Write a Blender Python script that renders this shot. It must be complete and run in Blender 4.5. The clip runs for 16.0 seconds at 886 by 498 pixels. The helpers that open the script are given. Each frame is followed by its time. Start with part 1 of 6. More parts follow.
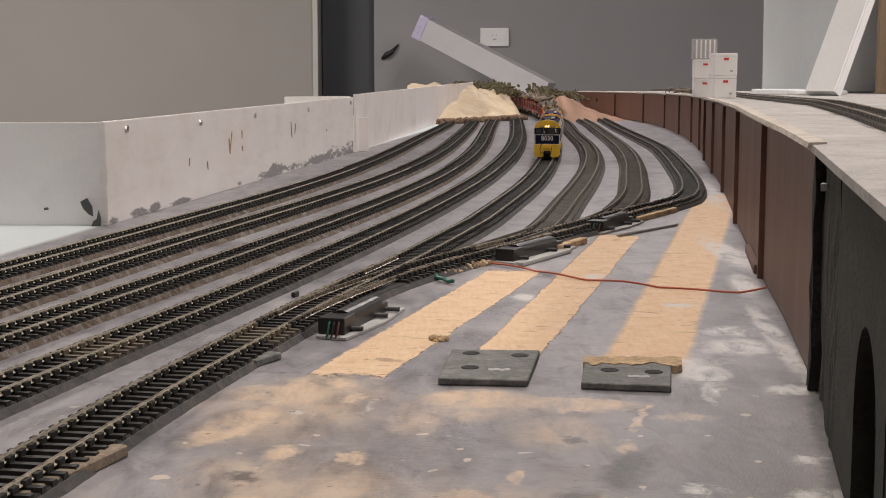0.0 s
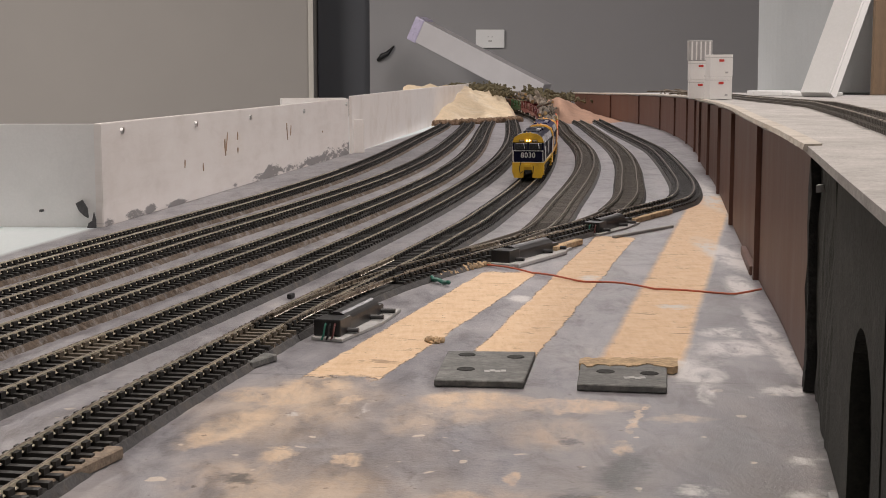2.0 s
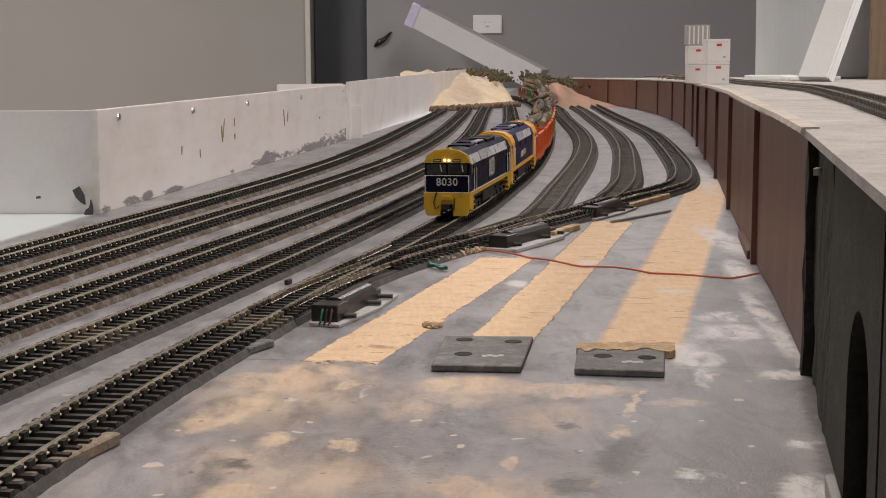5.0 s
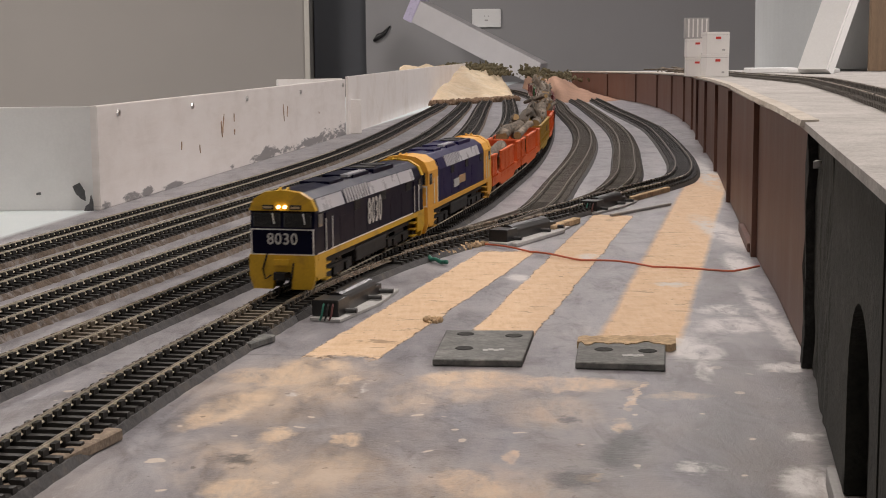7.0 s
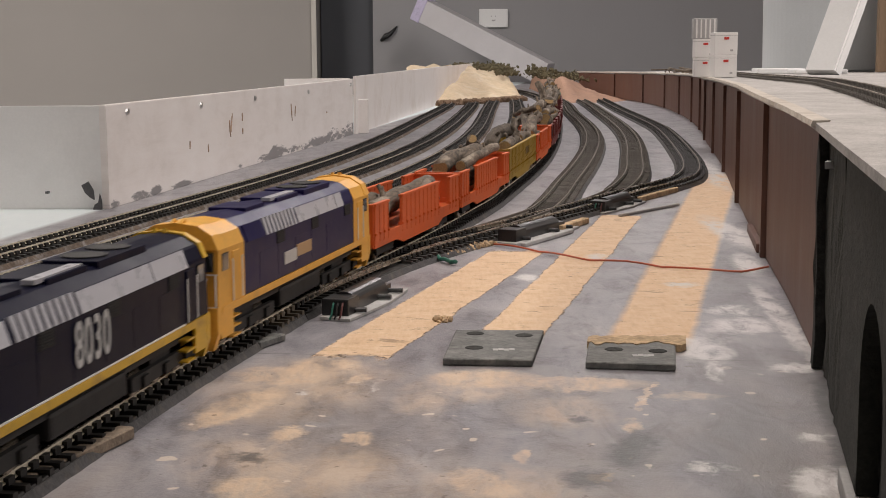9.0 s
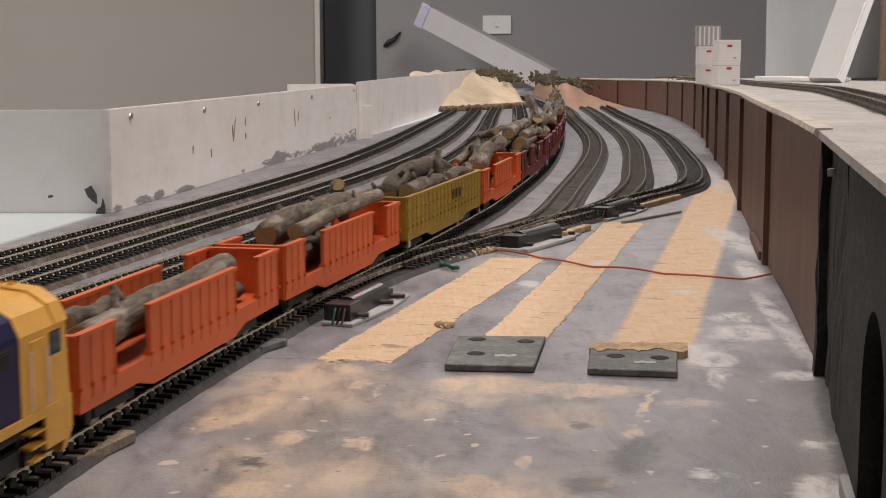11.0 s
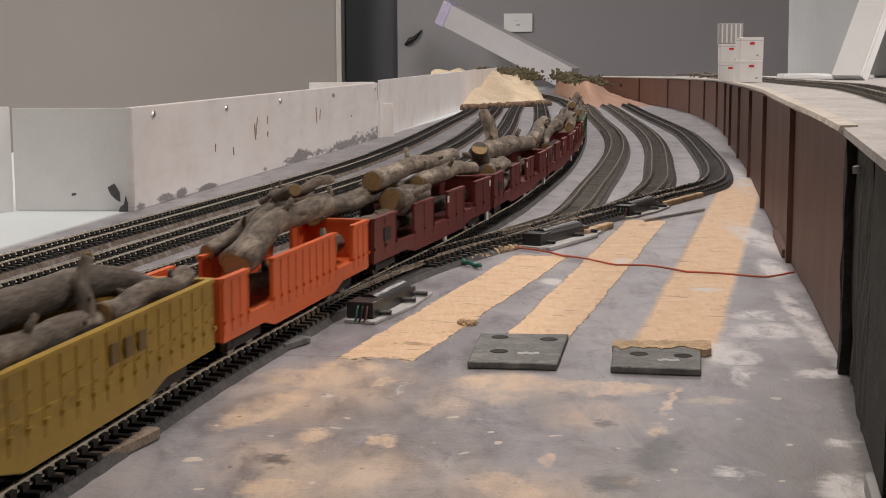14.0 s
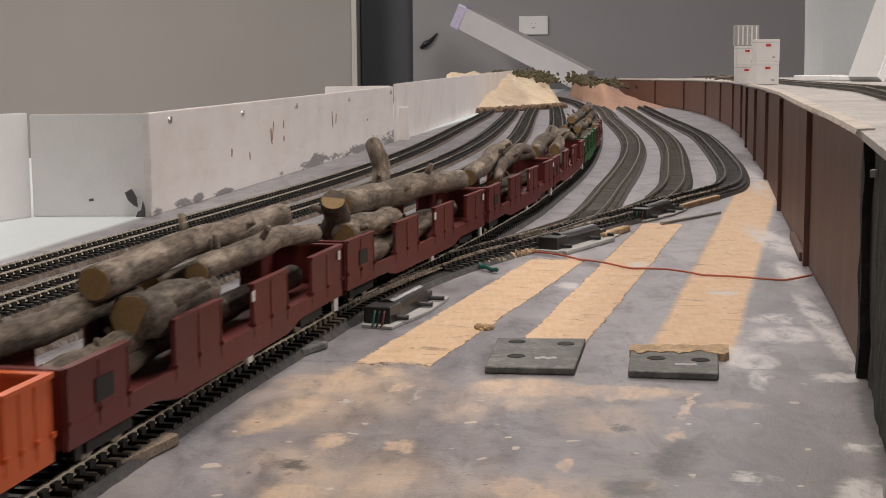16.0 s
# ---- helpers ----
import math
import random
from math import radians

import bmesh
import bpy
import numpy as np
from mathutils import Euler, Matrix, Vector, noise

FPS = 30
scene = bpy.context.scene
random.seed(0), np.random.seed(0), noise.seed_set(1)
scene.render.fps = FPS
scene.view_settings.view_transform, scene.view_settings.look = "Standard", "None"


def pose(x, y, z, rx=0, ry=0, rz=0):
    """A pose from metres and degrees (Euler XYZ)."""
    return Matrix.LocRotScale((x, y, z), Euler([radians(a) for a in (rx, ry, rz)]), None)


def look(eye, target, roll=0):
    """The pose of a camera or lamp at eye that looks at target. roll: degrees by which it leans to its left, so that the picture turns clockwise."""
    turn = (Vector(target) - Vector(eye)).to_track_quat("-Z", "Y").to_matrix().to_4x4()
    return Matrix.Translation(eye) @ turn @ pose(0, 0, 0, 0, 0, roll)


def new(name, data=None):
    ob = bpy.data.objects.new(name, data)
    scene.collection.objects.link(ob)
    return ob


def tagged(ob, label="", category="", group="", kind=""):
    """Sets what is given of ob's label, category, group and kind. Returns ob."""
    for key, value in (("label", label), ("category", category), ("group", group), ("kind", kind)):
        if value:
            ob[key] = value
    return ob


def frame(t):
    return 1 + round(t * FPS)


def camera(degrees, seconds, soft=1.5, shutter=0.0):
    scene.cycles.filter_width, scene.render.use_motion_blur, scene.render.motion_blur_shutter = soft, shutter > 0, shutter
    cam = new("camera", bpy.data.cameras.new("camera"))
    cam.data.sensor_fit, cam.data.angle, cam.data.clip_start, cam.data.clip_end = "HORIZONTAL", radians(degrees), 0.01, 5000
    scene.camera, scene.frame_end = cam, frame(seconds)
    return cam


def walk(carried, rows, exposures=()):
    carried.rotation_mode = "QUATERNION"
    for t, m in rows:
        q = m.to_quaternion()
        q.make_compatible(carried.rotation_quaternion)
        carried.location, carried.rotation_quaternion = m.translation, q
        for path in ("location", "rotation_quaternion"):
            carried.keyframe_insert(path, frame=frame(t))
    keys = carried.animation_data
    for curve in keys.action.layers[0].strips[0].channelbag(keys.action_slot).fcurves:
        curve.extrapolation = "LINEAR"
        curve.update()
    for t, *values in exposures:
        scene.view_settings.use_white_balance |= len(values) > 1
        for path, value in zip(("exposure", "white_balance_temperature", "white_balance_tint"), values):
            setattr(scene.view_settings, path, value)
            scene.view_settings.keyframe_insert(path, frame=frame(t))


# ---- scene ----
cam = camera(34.3, 16.0, soft=0.95, shutter=0.5)
PATH = [
    (0, (0.00000, -0.00000, 0.12700), (-0.00000, 1.98441, -0.12222), -0.000),
    (0.5, (0.00022, 0.00015, 0.12708), (0.00113, 1.98464, -0.12151), -0.019),
    (1, (0.00021, 0.00035, 0.12698), (0.00347, 1.98489, -0.12112), -0.022),
    (1.5, (-0.00011, 0.00005, 0.12698), (0.00449, 1.98467, -0.12053), -0.047),
    (2, (-0.00007, 0.00002, 0.12700), (0.00598, 1.98469, -0.12008), -0.006),
    (2.5, (0.00003, -0.00015, 0.12701), (0.00704, 1.98452, -0.12010), -0.020),
    (3, (0.00017, 0.00038, 0.12703), (0.00831, 1.98499, -0.12052), -0.102),
    (3.5, (-0.00005, 0.00021, 0.12659), (0.00910, 1.98464, -0.12234), -0.030),
    (4, (0.00031, 0.00064, 0.12640), (0.00923, 1.98434, -0.12825), -0.068),
    (6.5, (0.00039, 0.00089, 0.12639), (0.00917, 1.98198, -0.14789), -0.433),
    (7, (0.00023, 0.00031, 0.12659), (0.00871, 1.98139, -0.14771), -0.489),
    (7.5, (-0.00003, 0.00040, 0.12659), (0.00823, 1.98149, -0.14762), -0.497),
    (8, (-0.00002, 0.00040, 0.12650), (0.00749, 1.98147, -0.14789), -0.482),
    (8.5, (-0.00091, 0.00009, 0.12676), (0.00510, 1.98114, -0.14782), -0.392),
    (9, (-0.00165, -0.00010, 0.12643), (-0.00139, 1.98101, -0.14775), -0.359),
    (11.5, (-0.00170, -0.00057, 0.12620), (-0.00480, 1.98180, -0.13873), -0.049),
    (12, (-0.00192, -0.00064, 0.12597), (-0.00829, 1.98165, -0.13954), -0.088),
    (12.5, (-0.00230, -0.00073, 0.12625), (-0.01365, 1.98140, -0.14027), -0.099),
    (13, (-0.00263, -0.00081, 0.12620), (-0.02108, 1.98128, -0.14016), -0.098),
    (13.5, (-0.00258, -0.00062, 0.12604), (-0.02847, 1.98128, -0.14115), -0.131),
    (14, (-0.00256, -0.00041, 0.12602), (-0.03445, 1.98128, -0.14210), -0.167),
    (14.5, (-0.00327, -0.00046, 0.12609), (-0.04188, 1.98103, -0.14258), -0.155),
    (15, (-0.00283, -0.00076, 0.12658), (-0.04945, 1.98065, -0.14147), -0.351),
    (15.5, (-0.00315, -0.00108, 0.12677), (-0.05338, 1.98052, -0.13918), -0.325),
    (16, (-0.00280, -0.00085, 0.12701), (-0.05718, 1.98089, -0.13708), -0.478),
]
walk(cam, [(t, look(eye, target, roll)) for t, eye, target, roll in PATH])


# ---- world, lights, exposure ----
world = bpy.data.worlds.new("room_air")
world.use_nodes = True
world.node_tree.nodes["Background"].inputs[0].default_value = (0.55, 0.55, 0.6, 1)
world.node_tree.nodes["Background"].inputs[1].default_value = 0.025
scene.world = world
scene.view_settings.exposure = 0.35


def ceiling_lamp(x, y, sx, sy, watts, colour):
    lamp = bpy.data.lights.new("ceiling_lamp", "AREA")
    lamp.shape, lamp.size, lamp.size_y, lamp.energy, lamp.color = "RECTANGLE", sx, sy, watts, colour
    ob = new("ceiling_lamp", lamp)
    ob.matrix_world = pose(x, y, 1.46)
    return ob


ceiling_lamp(0.00, 0.75, 0.30, 1.2, 12.5, (1.0, 0.895, 0.82))
ceiling_lamp(0.55, 3.6, 0.30, 1.2, 15.5, (1.0, 0.92, 0.90))
ceiling_lamp(-1.9, 3.6, 0.30, 1.2, 64, (1.0, 0.92, 0.86))
ceiling_lamp(2.0, 1.6, 0.30, 1.2, 38, (1.0, 0.92, 0.87))
ceiling_lamp(-0.3, -1.6, 0.30, 1.2, 8, (1.0, 0.90, 0.83))


# ---- materials ----
def nodes_of(name):
    m = bpy.data.materials.new(name)
    m.use_nodes = True
    nt = m.node_tree
    return m, nt, nt.nodes["Principled BSDF"], nt.nodes, nt.links


def math_node(nt, op, a, b=None, clamp=False):
    n = nt.nodes.new("ShaderNodeMath")
    n.operation, n.use_clamp = op, clamp
    for i, v in enumerate((a, b)):
        if v is None:
            continue
        if isinstance(v, (int, float)):
            n.inputs[i].default_value = v
        else:
            nt.links.new(v, n.inputs[i])
    return n.outputs[0]


def noise_node(nt, coord, scale, detail=4, rough=0.6, distortion=0.0):
    n = nt.nodes.new("ShaderNodeTexNoise")
    n.inputs["Scale"].default_value, n.inputs["Detail"].default_value = scale, detail
    n.inputs["Roughness"].default_value, n.inputs["Distortion"].default_value = rough, distortion
    nt.links.new(coord, n.inputs["Vector"])
    return n.outputs["Fac"]


def ramp_node(nt, fac, stops):
    n = nt.nodes.new("ShaderNodeValToRGB")
    el = n.color_ramp.elements
    while len(el) < len(stops):
        el.new(0.5)
    for e, (p, c) in zip(el, stops):
        e.position, e.color = p, (*c, 1) if len(c) == 3 else c
    nt.links.new(fac, n.inputs[0])
    return n.outputs[0]


def mix_node(nt, fac, a, b, blend="MIX"):
    n = nt.nodes.new("ShaderNodeMix")
    n.data_type, n.blend_type = "RGBA", blend
    for i, v in ((0, fac), (6, a), (7, b)):
        if isinstance(v, (int, float)):
            n.inputs[i].default_value = v
        elif isinstance(v, tuple):
            n.inputs[i].default_value = (*v, 1)
        else:
            nt.links.new(v, n.inputs[i])
    return n.outputs[2]


def coords(nt, kind="Object"):
    return nt.nodes.new("ShaderNodeTexCoord").outputs[kind]


def surface(name, colour, rough=0.6, metal=0.0, fine=900, coarse=60, vary=0.25, dirt=None, dirt_amount=0.3, bump=0.15, stretch=None, spec=0.5, per_object=0.0):
    """A painted, moulded or natural surface: colour that varies at two scales, stains, roughness variation and fine relief."""
    m, nt, bsdf, nodes, links = nodes_of(name)
    co = coords(nt)
    if stretch:
        mp = nodes.new("ShaderNodeMapping")
        mp.inputs["Scale"].default_value = stretch
        links.new(co, mp.inputs[0])
        co = mp.outputs[0]
    f1, f2 = noise_node(nt, co, fine, 3), noise_node(nt, co, coarse, 5, 0.65)
    lo = tuple(c * (1 - vary) for c in colour)
    hi = tuple(min(1, c * (1 + vary)) for c in colour)
    c = ramp_node(nt, math_node(nt, "ADD", math_node(nt, "MULTIPLY", f1, 0.45), math_node(nt, "MULTIPLY", f2, 0.55)), [(0.3, lo), (0.7, hi)])
    if dirt:
        f3 = noise_node(nt, co, coarse * 0.6, 8, 0.72, 0.4)
        mask = ramp_node(nt, f3, [(0.5, (0, 0, 0)), (0.68, (1, 1, 1))])
        c = mix_node(nt, math_node(nt, "MULTIPLY", mask, dirt_amount), c, dirt)
    if per_object:
        rnd = nodes.new("ShaderNodeObjectInfo").outputs["Random"]
        hv = nodes.new("ShaderNodeHueSaturation")
        links.new(math_node(nt, "ADD", math_node(nt, "MULTIPLY", rnd, 2 * per_object), 1 - per_object), hv.inputs["Value"])
        links.new(c, hv.inputs["Color"])
        c = hv.outputs[0]
    links.new(c, bsdf.inputs["Base Color"])
    links.new(math_node(nt, "ADD", math_node(nt, "MULTIPLY", f2, 0.3), rough - 0.15, True), bsdf.inputs["Roughness"])
    bsdf.inputs["Metallic"].default_value = metal
    bsdf.inputs["Specular IOR Level"].default_value = spec
    if bump:
        b = nodes.new("ShaderNodeBump")
        b.inputs["Strength"].default_value, b.inputs["Distance"].default_value = bump, 0.3 / fine
        links.new(f1, b.inputs["Height"])
        links.new(b.outputs[0], bsdf.inputs["Normal"])
    return m


def glow(name, colour, strength):
    m, nt, bsdf, nodes, links = nodes_of(name)
    bsdf.inputs["Base Color"].default_value = (*colour, 1)
    bsdf.inputs["Emission Color"].default_value = (*colour, 1)
    bsdf.inputs["Emission Strength"].default_value = strength
    return m


def glass(name, tint=(0.02, 0.022, 0.025)):
    m, nt, bsdf, nodes, links = nodes_of(name)
    bsdf.inputs["Base Color"].default_value = (*tint, 1)
    bsdf.inputs["Roughness"].default_value = 0.12
    bsdf.inputs["Coat Weight"].default_value = 0.6
    return m


def band(nt, x, y, ax, bx, aw, bw, y0, y1, sharp, wob):
    """1 inside a strip whose middle runs at ax + bx * y with half width aw + bw * y between y0 and y1; wob ruffles its edges."""
    mid = math_node(nt, "ADD", math_node(nt, "MULTIPLY", y, bx), ax)
    half = math_node(nt, "ADD", math_node(nt, "MULTIPLY", y, bw), aw)
    off = math_node(nt, "ABSOLUTE", math_node(nt, "SUBTRACT", x, mid))
    d = math_node(nt, "SUBTRACT", math_node(nt, "ADD", half, wob), off)
    inside = math_node(nt, "MULTIPLY", d, sharp, True)
    ragged = math_node(nt, "MULTIPLY", wob, 7.0)
    e0 = math_node(nt, "MULTIPLY", math_node(nt, "ADD", math_node(nt, "SUBTRACT", y, y0), ragged), 160, True)
    e1 = math_node(nt, "MULTIPLY", math_node(nt, "ADD", math_node(nt, "SUBTRACT", y1, y), ragged), 160, True)
    return math_node(nt, "MULTIPLY", inside, math_node(nt, "MULTIPLY", e0, e1))


def blob(nt, x, y, cx, cy, rx, ry, wob, hard=2.2):
    dx = math_node(nt, "DIVIDE", math_node(nt, "SUBTRACT", x, cx), rx)
    dy = math_node(nt, "DIVIDE", math_node(nt, "SUBTRACT", y, cy), ry)
    r = math_node(nt, "ADD", math_node(nt, "MULTIPLY", dx, dx), math_node(nt, "MULTIPLY", dy, dy))
    return math_node(nt, "MULTIPLY", math_node(nt, "ADD", math_node(nt, "SUBTRACT", 1.0, r), math_node(nt, "MULTIPLY", wob, 150)), hard, True)


def patch_mask(nt, warped, spots, soft):
    """1 inside slanted ovals (centre x, y, half axes, turn), fading over a share of their size."""
    total = None
    for cx, cy, a, b, turn in spots:
        mp = nt.nodes.new("ShaderNodeMapping")
        mp.vector_type = "TEXTURE"
        mp.inputs["Location"].default_value = (cx, cy, 0)
        mp.inputs["Rotation"].default_value = (0, 0, turn)
        mp.inputs["Scale"].default_value = (a, b, 1)
        nt.links.new(warped, mp.inputs[0])
        ln = nt.nodes.new("ShaderNodeVectorMath")
        ln.operation = "LENGTH"
        nt.links.new(mp.outputs[0], ln.inputs[0])
        k = math_node(nt, "MULTIPLY", math_node(nt, "SUBTRACT", 1.0 + soft * 0.5, ln.outputs["Value"]), 1.0 / soft, True)
        total = k if total is None else math_node(nt, "MAXIMUM", total, k)
    return total


def warp_node(nt, co, scale, amount, detail=5):
    """The coordinates pushed about by noise, twice as far along the board as across."""
    n = nt.nodes.new("ShaderNodeTexNoise")
    n.inputs["Scale"].default_value, n.inputs["Detail"].default_value, n.inputs["Roughness"].default_value = scale, detail, 0.68
    nt.links.new(co, n.inputs["Vector"])
    push = nt.nodes.new("ShaderNodeVectorMath")
    push.operation = "MULTIPLY_ADD"
    nt.links.new(n.outputs["Color"], push.inputs[0])
    push.inputs[1].default_value = (amount, amount * 2.2, 0)
    push.inputs[2].default_value = (-amount / 2, -amount * 1.1, 0)
    flat = nt.nodes.new("ShaderNodeVectorMath")
    flat.operation = "MULTIPLY_ADD"
    nt.links.new(co, flat.inputs[0])
    flat.inputs[1].default_value = (1, 1, 0)
    nt.links.new(push.outputs[0], flat.inputs[2])
    return flat.outputs[0]


def tabletop_material():
    """Grey paint over plywood, bare where old track beds were lifted, with filler smears and scuffs."""
    m, nt, bsdf, nodes, links = nodes_of("painted_tabletop")
    co = coords(nt)
    sep = nodes.new("ShaderNodeSeparateXYZ")
    links.new(co, sep.inputs[0])
    x, y = sep.outputs[0], sep.outputs[1]
    run = nodes.new("ShaderNodeMapping")
    run.inputs["Rotation"].default_value = (0, 0, 0.22)
    run.inputs["Scale"].default_value = (1, 0.42, 1)
    links.new(co, run.inputs[0])
    rc = run.outputs[0]
    big, mid, fine = noise_node(nt, co, 9, 6, 0.6), noise_node(nt, co, 90, 7, 0.68), noise_node(nt, co, 900, 4)
    worn, worn2 = noise_node(nt, rc, 30, 9, 0.66, 0.6), noise_node(nt, rc, 78, 9, 0.7, 0.4)
    paint = ramp_node(nt, math_node(nt, "ADD", math_node(nt, "MULTIPLY", big, 0.5), math_node(nt, "MULTIPLY", worn2, 0.5)),
                      [(0.32, (0.150, 0.145, 0.156)), (0.47, (0.235, 0.229, 0.250)), (0.58, (0.310, 0.300, 0.315)), (0.70, (0.43, 0.410, 0.400))])
    mottle = ramp_node(nt, noise_node(nt, rc, 52, 8, 0.74, 0.7), [(0.36, (0.52, 0.50, 0.49)), (0.50, (0.98, 0.98, 0.98)), (0.66, (1.22, 1.20, 1.18))])
    paint = mix_node(nt, 0.85, paint, mottle, "MULTIPLY")
    near = math_node(nt, "MULTIPLY", math_node(nt, "SUBTRACT", 0.60, y), 9, True)
    # the near board is rubbed to a warm taupe in broad clouds
    taupe = ramp_node(nt, noise_node(nt, rc, 17, 4, 0.55, 0.2), [(0.42, (0, 0, 0)), (0.66, (1, 1, 1))])
    paint = mix_node(nt, math_node(nt, "MULTIPLY", math_node(nt, "MULTIPLY", taupe, near), 0.55), paint, (0.34, 0.275, 0.22))
    # soft ovals of darker paint, broken up by noise
    darker_paint = math_node(nt, "MULTIPLY", patch_mask(nt, warp_node(nt, co, 20, 0.04), DARKER_OVALS, 1.2), ramp_node(nt, worn, [(0.35, (1, 1, 1)), (0.65, (0.35, 0.35, 0.35))]))
    paint = mix_node(nt, math_node(nt, "MULTIPLY", darker_paint, 0.65), paint, (0.115, 0.112, 0.114))
    grain_map = nodes.new("ShaderNodeMapping")
    grain_map.inputs["Rotation"].default_value = (0, 0, 0.22)
    grain_map.inputs["Scale"].default_value = (1, 0.15, 1)
    links.new(co, grain_map.inputs[0])
    grain = noise_node(nt, grain_map.outputs[0], 420, 5, 0.7)
    wood = ramp_node(nt, math_node(nt, "ADD", math_node(nt, "MULTIPLY", grain, 0.4), math_node(nt, "MULTIPLY", mid, 0.6)),
                     [(0.30, (0.52, 0.345, 0.205)), (0.48, (0.66, 0.465, 0.295)), (0.75, (0.77, 0.60, 0.43))])
    pale_wood = mix_node(nt, 0.35, wood, (0.60, 0.52, 0.44))
    soft_warp, torn_warp = warp_node(nt, co, 45, 0.020), warp_node(nt, co, 130, 0.012, 7)
    wob = math_node(nt, "ADD", math_node(nt, "MULTIPLY", math_node(nt, "SUBTRACT", mid, 0.5), 0.0050), math_node(nt, "MULTIPLY", math_node(nt, "SUBTRACT", worn, 0.5), 0.005))
    mask = None
    for a in BARE_STRIPS[:2]:
        k = band(nt, x, y, *a, wob)
        mask = k if mask is None else math_node(nt, "MAXIMUM", mask, k)
    rim = math_node(nt, "MULTIPLY", math_node(nt, "SUBTRACT", mask, math_node(nt, "MULTIPLY", mask, mask)), 4.0, True)
    mask = math_node(nt, "MAXIMUM", mask, band(nt, x, y, *BARE_STRIPS[2], wob))
    crumb = ramp_node(nt, noise_node(nt, co, 260, 3, 0.6), [(0.50, (0, 0, 0)), (0.56, (1, 1, 1))])
    chips = ramp_node(nt, noise_node(nt, co, 130, 6, 0.7), [(0.64, (0, 0, 0)), (0.69, (1, 1, 1))])
    mask = math_node(nt, "MULTIPLY", mask, math_node(nt, "SUBTRACT", 1.0, math_node(nt, "MULTIPLY", chips, 0.35)))
    frayed = ramp_node(nt, worn2, [(0.36, (0.25, 0.25, 0.25)), (0.58, (1, 1, 1))])
    c = mix_node(nt, math_node(nt, "MULTIPLY", math_node(nt, "MULTIPLY", patch_mask(nt, soft_warp, WORN_THIN, 0.9), frayed), 0.55), paint, pale_wood)
    c = mix_node(nt, math_node(nt, "MULTIPLY", math_node(nt, "MULTIPLY", patch_mask(nt, torn_warp, BARE_SPOTS, 0.5), frayed), 0.92), c, pale_wood)
    c = mix_node(nt, mask, c, wood)
    c = mix_node(nt, math_node(nt, "MULTIPLY", math_node(nt, "MULTIPLY", rim, crumb), 0.9), c, (0.085, 0.055, 0.035))
    # cracks across the bare strips
    crack_map = nodes.new("ShaderNodeMapping")
    crack_map.inputs["Scale"].default_value = (0.35, 1, 1)
    links.new(co, crack_map.inputs[0])
    crack = ramp_node(nt, noise_node(nt, crack_map.outputs[0], 120, 6, 0.72, 0.5), [(0.355, (1, 1, 1)), (0.395, (0, 0, 0))])
    c = mix_node(nt, math_node(nt, "MULTIPLY", math_node(nt, "MULTIPLY", crack, mask), 0.6), c, (0.20, 0.125, 0.075))
    white_amount = math_node(nt, "MULTIPLY", patch_mask(nt, torn_warp, FILLER_SMEARS, 0.6), ramp_node(nt, worn2, [(0.38, (0, 0, 0)), (0.54, (1, 1, 1))]))
    c = mix_node(nt, math_node(nt, "MULTIPLY", white_amount, 0.85), c, (0.62, 0.60, 0.585))
    drops = ramp_node(nt, noise_node(nt, co, 95, 2, 0.4), [(0.700, (0, 0, 0)), (0.722, (1, 1, 1))])
    c = mix_node(nt, math_node(nt, "MULTIPLY", math_node(nt, "MULTIPLY", drops, near), 0.75), c, (0.66, 0.57, 0.48))
    c = mix_node(nt, math_node(nt, "MULTIPLY", patch_mask(nt, torn_warp, DARK_STAINS_AND_STRIPS, 0.7), 0.78), c, (0.070, 0.071, 0.073))
    specks = ramp_node(nt, noise_node(nt, co, 190, 4, 0.6), [(0.665, (0, 0, 0)), (0.69, (1, 1, 1))])
    c = mix_node(nt, math_node(nt, "MULTIPLY", specks, 0.6), c, (0.10, 0.075, 0.06))
    # a board joint crosses the table
    seam_y = math_node(nt, "ADD", math_node(nt, "MULTIPLY", x, -0.10), 0.587)
    seam = math_node(nt, "SUBTRACT", 1.0, math_node(nt, "MULTIPLY", math_node(nt, "ABSOLUTE", math_node(nt, "SUBTRACT", y, seam_y)), 1000), True)
    broken = ramp_node(nt, worn2, [(0.42, (0, 0, 0)), (0.52, (1, 1, 1))])
    c = mix_node(nt, math_node(nt, "MULTIPLY", math_node(nt, "MULTIPLY", seam, broken), 0.7), c, (0.09, 0.085, 0.085))
    # the far left of the board is primed pale blue
    blue = math_node(nt, "MULTIPLY", math_node(nt, "SUBTRACT", math_node(nt, "ADD", math_node(nt, "MULTIPLY", y, 0.135), -0.432), x), 120, True)
    edge = math_node(nt, "MULTIPLY", blue, math_node(nt, "MULTIPLY", math_node(nt, "SUBTRACT", y, 0.5), 20, True))
    c = mix_node(nt, edge, c, (0.67, 0.735, 0.755))
    links.new(c, bsdf.inputs["Base Color"])
    links.new(math_node(nt, "ADD", math_node(nt, "MULTIPLY", worn2, 0.45), math_node(nt, "ADD", math_node(nt, "MULTIPLY", mask, 0.25), 0.18), True), bsdf.inputs["Roughness"])
    b = nodes.new("ShaderNodeBump")
    bsdf.inputs["Specular IOR Level"].default_value = 0.35
    b.inputs["Strength"].default_value, b.inputs["Distance"].default_value = 0.7, 0.0008
    links.new(math_node(nt, "ADD", math_node(nt, "ADD", math_node(nt, "MULTIPLY", fine, 0.35), mid), math_node(nt, "MULTIPLY", mask, -1.0)), b.inputs["Height"])
